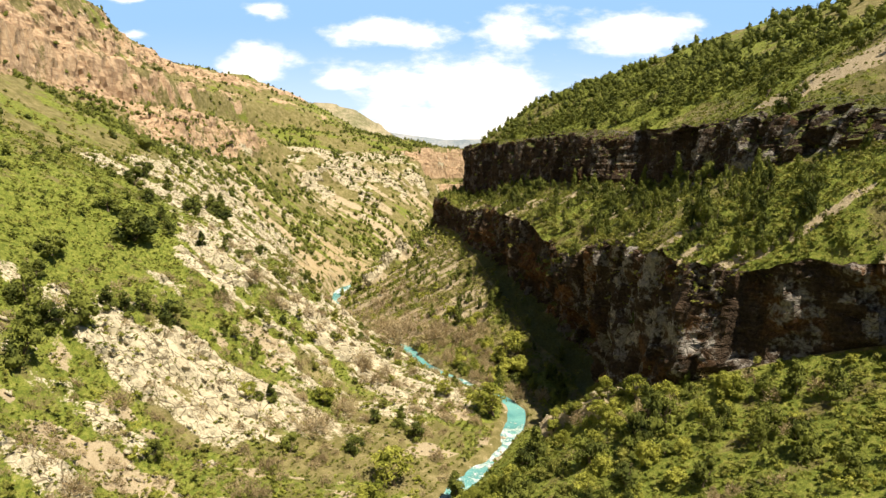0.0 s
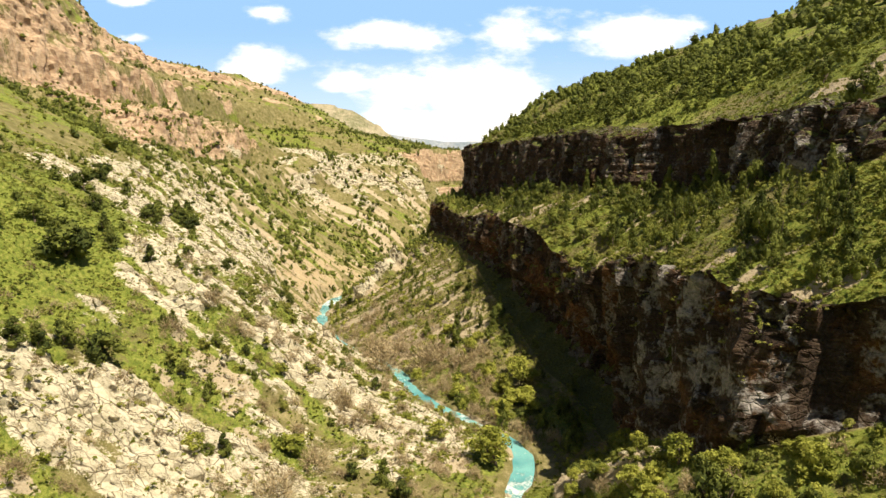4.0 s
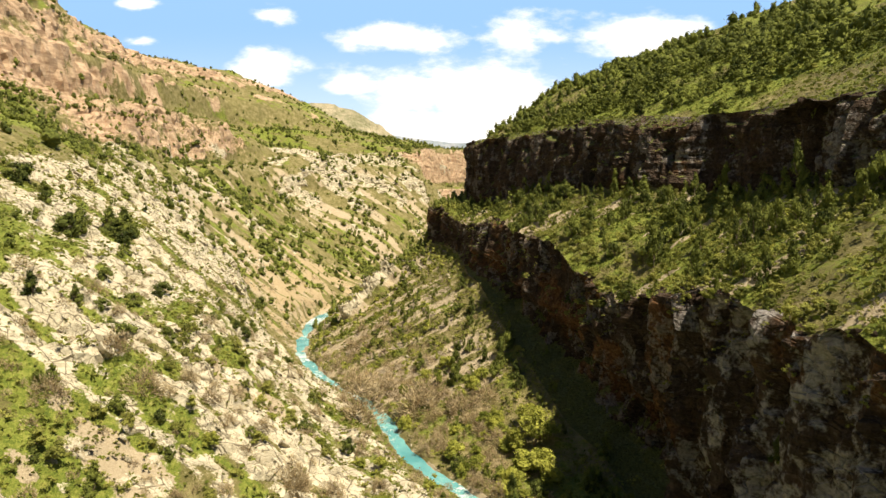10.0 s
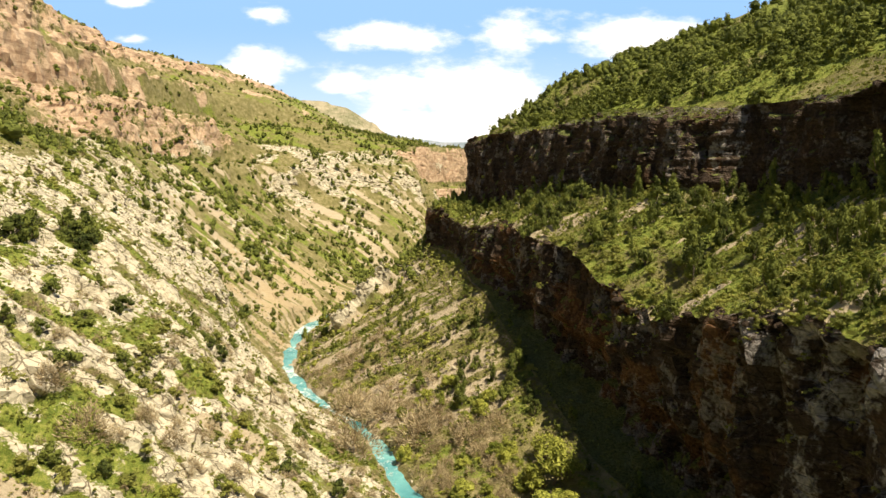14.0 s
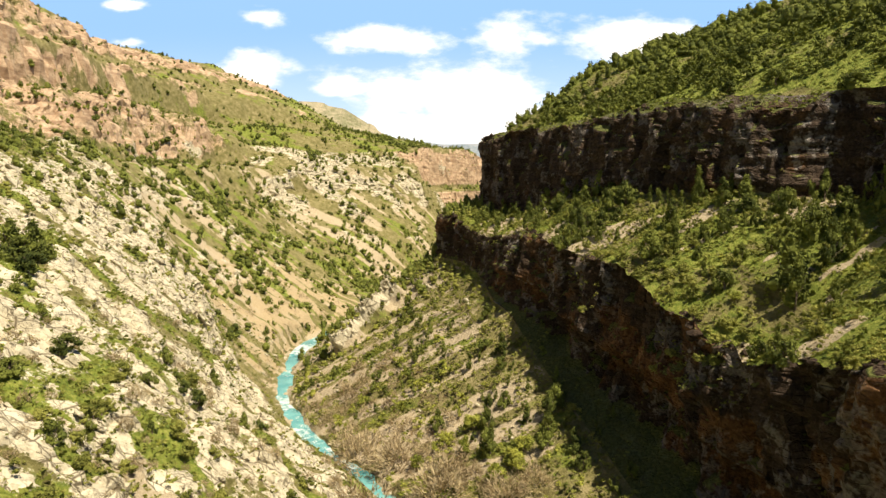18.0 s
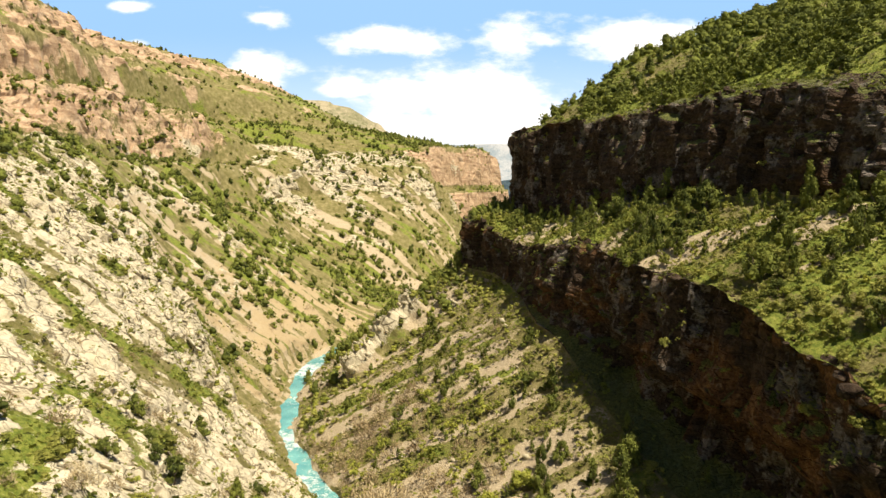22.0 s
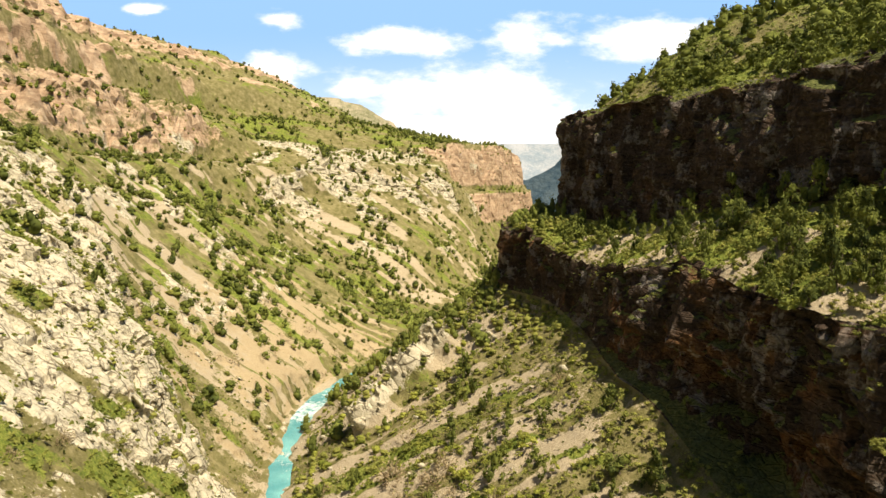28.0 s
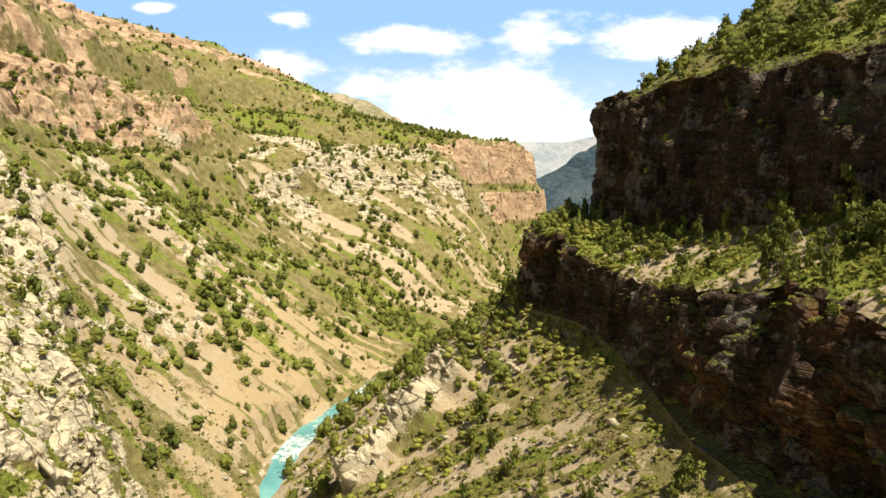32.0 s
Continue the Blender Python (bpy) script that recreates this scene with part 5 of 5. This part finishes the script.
grow("shrub", left * (B[1] < 185) * smooth(B[1], 60, 85) * (B[2] < 42) * (0.25 + clump) * (1 - 0.6 * rock), 520, (1.3, 3.8), (0.6, 0.95), 0.42, 63)
grow("bare", left * (B[1] < 190) * smooth(B[1], 60, 85) * (B[2] < 40) * (0.25 + clump) * (1 - 0.5 * rock), 280, (1.6, 4.0), (0.6, 0.9), 0.45, 64)
grow("willow", left * (B[1] < 190) * smooth(B[1], 60, 85) * (B[2] < 26) * (0.15 + clump) * (1 - 0.7 * rock), 170, (1.3, 3.8), (0.6, 0.9), 0.45, 65)
grow("bare", talus * riverbank * (B[1] < 150), 50, (2.5, 5.0), (0.7, 1.0), 0.5, 14)
grow("shrub", talus * smooth(B[1], 200, 225) * (B[1] < 330) * (0.3 + clump) * (1 - 0.85 * (scree > 0.5)), 520, (1.4, 4.2), (0.55, 0.85), 0.5, 43)
grow("willow", talus * smooth(B[1], 205, 235) * (B[1] < 345) * (0.2 + clump) * (1 - 0.7 * (scree > 0.5)), 330, (1.2, 3.6), (0.6, 0.9), 0.6, 32)
grow("shrub", talus * riverbank * (0.3 + clump) * (1 - 0.75 * (scree > 0.5)), 900, (1.0, 3.4), (0.5, 0.8), 0.6, 15)
grow("willow", talus * smooth(B[1], 300, 325) * (1 - smooth(B[1], 425, 440)) * (s_t < 0.4) * (s_t > 0.06), 30, (2.0, 4.0), (0.8, 1.1), 0.5, 33)
grow("willow", talus * smooth(B[1], 328, 340) * (1 - smooth(B[1], 428, 434)) * (s_t < 0.2), 16, (3.0, 5.0), (0.9, 1.1), 0.4, 38)
grow("juniper", talus * smooth(B[1], 310, 330) * (1 - smooth(B[1], 425, 440)) * (s_t < 0.5), 40, (2.5, 5.0), (0.9, 1.3), 0.5, 34)
grow("bare", left * smooth(B[1], 265, 290) * (B[1] < 440) * (B[2] < 6), 110, (1.2, 3.0), (0.6, 0.9), 0.6, 35)
# shrubs added along the cliff foot to darken the shaded strip
grow("shrub", talus * (s_t > 0.82) * (B[1] > 160) * (B[1] < 330), 150, (1.5, 3.8), (0.7, 1.1), 0.45, 36)
grow("bare", talus * (B[1] > 200) * (0.3 + clump), 70, (1.2, 3.0), (0.6, 0.9), 0.6, 16)
grow("bare", left * (B[1] < 235) * (B[2] < 38) * (0.3 + clump), 190, (1.5, 4.2), (0.6, 0.85), 0.6, 17)
grow("shrub", left * (B[1] > 200) * (B[1] < 440) * (B[2] < 3), 110, (0.8, 2.2), (0.6, 0.9), 0.5, 42)
grow("willow", left * (B[1] < 190) * (B[2] < 12) * (0.3 + clump), 45, (2.5, 6.0), (0.6, 0.9), 0.6, 18)
grow("shrub", left * (B[1] < 290) * (B[2] < 95) * (0.3 + clump) * (1 - 0.6 * rock), 900, (0.8, 3.4), (0.5, 0.8), 0.6, 19)
grow("bare", left * smooth(B[1], 285, 300) * (B[2] < 85) * (0.3 + clump), 700, (1.5, 4.0), (0.5, 0.8), 0.6, 20)
grow("shrub", left * smooth(B[1], 285, 300) * (B[2] < 120) * (0.3 + clump) * (1 - 0.6 * rock), 2600, (0.9, 3.2), (0.5, 0.9), 0.5, 21)
grow("shrub", bench * (0.25 + clump) * (B[1] > 95) * (B[1] < 345) * (1 - 0.8 * (scree > 0.5)), 1900, (0.9, 3.2), (0.6, 1.1), 0.38, 22)
grow("willow", bench * (0.15 + clump) * (B[1] > 95) * (B[1] < 345), 330, (1.0, 2.8), (0.6, 1.1), 0.45, 39)
grow("shrub", hill * (0.4 + clump) * (B[1] < 420), 700, (1.2, 3.5), (0.5, 0.8), 0.6, 23)

ledges = cliffy & (N[..., 2] > 0.45) & seen & (B[1] < 340)
flat_ok = ledges
grow("shrub", ledges * 1.0, 220, (0.9, 2.6), (0.5, 0.9), 0.6, 24)
grow("juniper", ledges * 1.0, 30, (1.2, 3.0), (0.9, 1.4), 0.6, 25)
# growth that hangs over the edge of the bench
flat_ok = lowc & (N[..., 2] > -0.1)
grow("shrub", lowc * (s_t > 0.62) * smooth(n15 + 0.5 * n6, 0.05, 0.3) * (B[1] > 100) * (B[1] < 335), 460, (1.0, 3.0), (0.5, 0.9), 0.45, 61)
grow("juniper", lowc * (s_t > 0.72) * smooth(n15 + 0.5 * n6, 0.05, 0.3) * (B[1] > 100) * (B[1] < 335), 50, (1.4, 3.2), (1.0, 1.7), 0.5, 62)
flat_ok = (~cliffy) & (N[..., 2] > 0.2) & (~river_bed)

# --- the nearest of each kind are trees of their own, the rest is woodland ---
CAP = {"juniper": 290, "willow": 130, "shrub": 130, "bare": 110}


def off_path(p):
    cy = min(max(p[2], 0.0), 200.0)
    weight = 1.35 if p[0] == "juniper" and p[3] > 80 else 1.0
    return weight * math.sqrt((p[1] + 4) ** 2 + (p[2] - cy) ** 2 + (p[3] - 60) ** 2) / (0.5 + 0.12 * p[4])


for kind in KINDS:
    mine = sorted((p for p in PLANTS if p[0] == kind), key=off_path)
    r = np.random.default_rng(len(mine))
    first = {}
    for n_, p in enumerate(mine[:CAP[kind]]):
        v = int(r.integers(len(KINDS[kind])))
        root = KINDS[kind][v][0]
        m = pose(p[1], p[2], p[3] - 0.05 * p[5], r.uniform(-6, 6), r.uniform(-6, 6), r.uniform(0, 360)) @ Matrix.Diagonal((p[4], p[4] * r.uniform(0.85, 1.15), p[5], 1))
        if v not in first:
            first[v] = root
            root.matrix_basis = m
        else:
            c = root.copy()
            scene.collection.objects.link(c)
            for ch in root.children:
                d = ch.copy()
                scene.collection.objects.link(d)
                d.parent = c
            c.matrix_basis = m
    rest = mine[CAP[kind]:]
    VV, FF, base = [], [], 0
    for p in rest:
        far_off = math.hypot(p[1] + 8, p[2] - min(max(p[2], 0.0), 198.0), p[3] - 60)
        v, f = KINDS[kind][int(r.integers(len(KINDS[kind])))][1 if far_off < (112 if kind == "juniper" else 100) else 2]
        a = r.uniform(0, 6.28)
        ca, sa = math.cos(a), math.sin(a)
        w = np.stack([p[1] + p[4] * (v[:, 0] * ca - v[:, 1] * sa), p[2] + p[4] * (v[:, 0] * sa + v[:, 1] * ca), p[3] - 0.08 * p[5] + p[5] * v[:, 2]], 1)
        VV.append(w)
        FF.append(np.array(f) + base)
        base += len(v)
    if VV:
        V, F = np.concatenate(VV), np.concatenate(FF)
        me = bpy.data.meshes.new("far_" + kind)
        me.vertices.add(len(V))
        me.vertices.foreach_set("co", V.astype(np.float32).ravel())
        me.loops.add(F.size)
        me.loops.foreach_set("vertex_index", F.astype(np.int32).ravel())
        me.polygons.add(len(F))
        me.polygons.foreach_set("loop_start", np.arange(0, F.size, 3, dtype=np.int32))
        me.update(calc_edges=True)
        me.materials.append(STUFF_MAT[kind])
        tagged(new(LOOK[kind][2] + "_cover" if kind in LOOK else "bare_shrub_cover", me),
               {"juniper": "dark green juniper woodland scattered over the hillsides", "willow": "yellow-green willow thicket by the river",
                "shrub": "low olive shrubs dotted over the slopes", "bare": "leafless brown scrub along slopes and river"}[kind], "vegetation", kind="stuff")

# ---- grass tufts ----


def tufts(count, seed=70):
    r = np.random.default_rng(seed)
    p = ((green + 0.25) * dA * flat_ok * (B[1] > 70) * (B[1] < 330) * (X > -130) * (X < 110) * (1 - 0.75 * rock) * (1 - 0.7 * scree)).ravel()
    q = r.choice(p.size, size=count, p=p / p.sum())
    c = np.stack([X.ravel()[q], Y.ravel()[q], Z.ravel()[q]], 1) + r.uniform(-0.45, 0.45, (count, 3)) * (1, 1, 0)
    s = 0.15 + 0.36 * r.uniform(0, 1, (count, 1)) ** 2
    V, F = [], []
    for k in range(2):
        a = r.uniform(0, 6.28, (count, 1))
        d = np.concatenate([np.cos(a), np.sin(a), 0 * a], 1) * s
        tip = np.concatenate([r.normal(0, 0.3, (count, 2)), np.full((count, 1), 0.9)], 1) * s
        V.append(np.stack([c - d, c + d, c + d * 0.5 + tip, c - d * 0.5 + tip], 1).reshape(-1, 3))
    V = np.concatenate(V)
    F = np.arange(len(V)).reshape(-1, 4)
    me = bpy.data.meshes.new("grass")
    me.vertices.add(len(V))
    me.vertices.foreach_set("co", V.astype(np.float32).ravel())
    me.loops.add(F.size)
    me.loops.foreach_set("vertex_index", F.astype(np.int32).ravel())
    me.polygons.add(len(F))
    me.polygons.foreach_set("loop_start", np.arange(0, F.size, 4, dtype=np.int32))
    me.update(calc_edges=True)
    me.materials.append(TUFT)
    tagged(new("grass", me), "tufts of fresh green and yellowing grass", "grass", kind="stuff")


tufts(80000)

# ---- rocks ----


def rock_mesh(seed, flat, points=15, worn=0.05):
    """An angular slab: the hull of a few points, with its edges taken off."""
    r = np.random.default_rng(seed)
    bm = bmesh.new()
    for v in unit(r, points) * r.uniform(0.7, 1.0, (points, 1)):
        bm.verts.new((v[0], v[1] * 0.8, v[2] * flat))
    bmesh.ops.convex_hull(bm, input=bm.verts)
    for v in [v for v in bm.verts if not v.link_faces]:
        bm.verts.remove(v)
    if worn:
        bmesh.ops.bevel(bm, geom=list(bm.edges), offset=worn, segments=1, affect="EDGES")
    me = bpy.data.meshes.new("rock")
    bm.to_mesh(me)
    bm.free()
    me.materials.append(STONE)
    return me


ROCKS = [rock_mesh(200 + i, (0.30, 0.42, 0.55, 0.36, 0.7, 0.48)[i]) for i in range(6)]
BEDDING = Vector((0.52, 0.58, 0.62)).to_track_quat("Z", "X").to_matrix().to_4x4()


def scatter_rocks(density, count, size, seed, dip=True, kind="rock"):
    r = np.random.default_rng(seed)
    p = (density * dA * (B[1] > 70) * (B[1] < 345)).ravel()
    q = r.choice(p.size, size=count, p=p / p.sum())
    for i in q:
        s = size[0] + (size[1] - size[0]) * r.uniform() ** 2.5
        turn = pose(0, 0, 0, r.normal() * 9, r.normal() * 9, r.normal() * 14)
        m = Matrix.Translation((X.ravel()[i], Y.ravel()[i], Z.ravel()[i] - 0.05 * s)) @ (BEDDING @ turn if dip else pose(0, 0, 0, r.uniform(-20, 20), r.uniform(-20, 20), r.uniform(0, 360)))
        ob = new(kind, ROCKS[int(r.integers(6))])
        ob.matrix_basis = m @ Matrix.Diagonal((s, s * r.uniform(0.7, 1.2), s, 1))
        yield ob


for ob in scatter_rocks(river_bed * (np.abs(FRAC[None, :] - 0.5) < 0.9) * (B[1] > 120), 120, (0.4, 1.7), 91, False, "boulder"):
    tagged(ob, "pale rounded boulder in the rapids of the river", "boulder", "river boulders")
for ob in scatter_rocks(left * (rock > 0.55) * (B[1] < 290), 230, (0.8, 2.6), 92):
    ob.parent = ground
for ob in scatter_rocks(fin * (rock > 0.5) + bench * 0.05 * (scree > 0.4), 60, (0.6, 2.2), 93):
    ob.parent = ground


def ledge_block(seed):
    """A weathered block of the dark cliff."""
    me = rock_mesh(seed, 0.5, 14, 0.06)
    me.materials.clear()
    me.materials.append(CLIFF)
    return me


BLOCKS = [ledge_block(240 + i) for i in range(5)]
rim_low = ((SEG == BENCH) & (FRAC < 0.05) | (SEG == LOW) & (FRAC > 0.93))[None, :] & (B[1] > 98) & (B[1] < 335)
rim_up = ((SEG == LIP) & (FRAC < 0.3) | (SEG == UP) & (FRAC > 0.94))[None, :] & (B[1] > 98) & (B[1] < 335)


def rim_blocks(where, count, size, seed, parent):
    r = np.random.default_rng(seed)
    p = (where * dA).ravel()
    for i in r.choice(p.size, size=count, p=p / p.sum()):
        s = size[0] + (size[1] - size[0]) * r.uniform() ** 2
        ob = new("rock", BLOCKS[int(r.integers(5))])
        ob.matrix_basis = pose(X.ravel()[i], Y.ravel()[i], Z.ravel()[i] - 0.1 * s, r.normal() * 7, r.normal() * 7, r.uniform(0, 360)) @ Matrix.Diagonal((s, s * r.uniform(0.7, 1.3), s * r.uniform(0.8, 1.4), 1))
        ob.parent = parent


rim_blocks(rim_low, 190, (0.6, 1.9), 96, cliff_lower)
rim_blocks(rim_up, 110, (0.6, 1.9), 97, cliff_upper)


def rubble(count, seed=95):
    """The rest of the broken rock, as one mesh."""
    r = np.random.default_rng(seed)
    p = ((0.3 * left * (rock > 0.45) * (B[1] < 290) + 0.5 * fin + 0.3 * scree * (talus | left) * (B[1] < 330) + 0.25 * left * (rock > 0.4) * (B[1] > 290) * (B[1] < 600)) * dA * (B[1] > 70)).ravel()
    q = r.choice(p.size, size=count, p=p / p.sum())
    V, F, base = [], [], 0
    shapes = []
    for n_ in range(8):
        me = rock_mesh(260 + n_, r.uniform(0.3, 0.6), 11, 0.0)
        me.calc_loop_triangles()
        v = np.array([tuple(a.co) for a in me.vertices])
        shapes.append((v, np.array([tuple(t.vertices) for t in me.loop_triangles])))
        bpy.data.meshes.remove(me)
    bed_m = np.array(BEDDING.to_3x3())
    for i in q:
        v, f = shapes[int(r.integers(8))]
        s = 0.25 + 1.3 * r.uniform() ** 2.5
        a = r.normal() * 0.3
        rot = bed_m @ np.array(((math.cos(a), -math.sin(a), 0), (math.sin(a), math.cos(a), 0), (0, 0, 1)))
        V.append((v * s) @ rot.T + (X.ravel()[i], Y.ravel()[i], Z.ravel()[i]))
        F.append(f + base)
        base += len(v)
    V, F = np.concatenate(V), np.concatenate(F)
    me = bpy.data.meshes.new("rubble")
    me.vertices.add(len(V))
    me.vertices.foreach_set("co", V.astype(np.float32).ravel())
    me.loops.add(F.size)
    me.loops.foreach_set("vertex_index", F.astype(np.int32).ravel())
    me.polygons.add(len(F))
    me.polygons.foreach_set("loop_start", np.arange(0, F.size, 3, dtype=np.int32))
    me.update(calc_edges=True)
    me.materials.append(STONE)
    tagged(new("rubble", me), "loose angular limestone blocks on crags and scree", "rocks", kind="stuff")


rubble(1900)
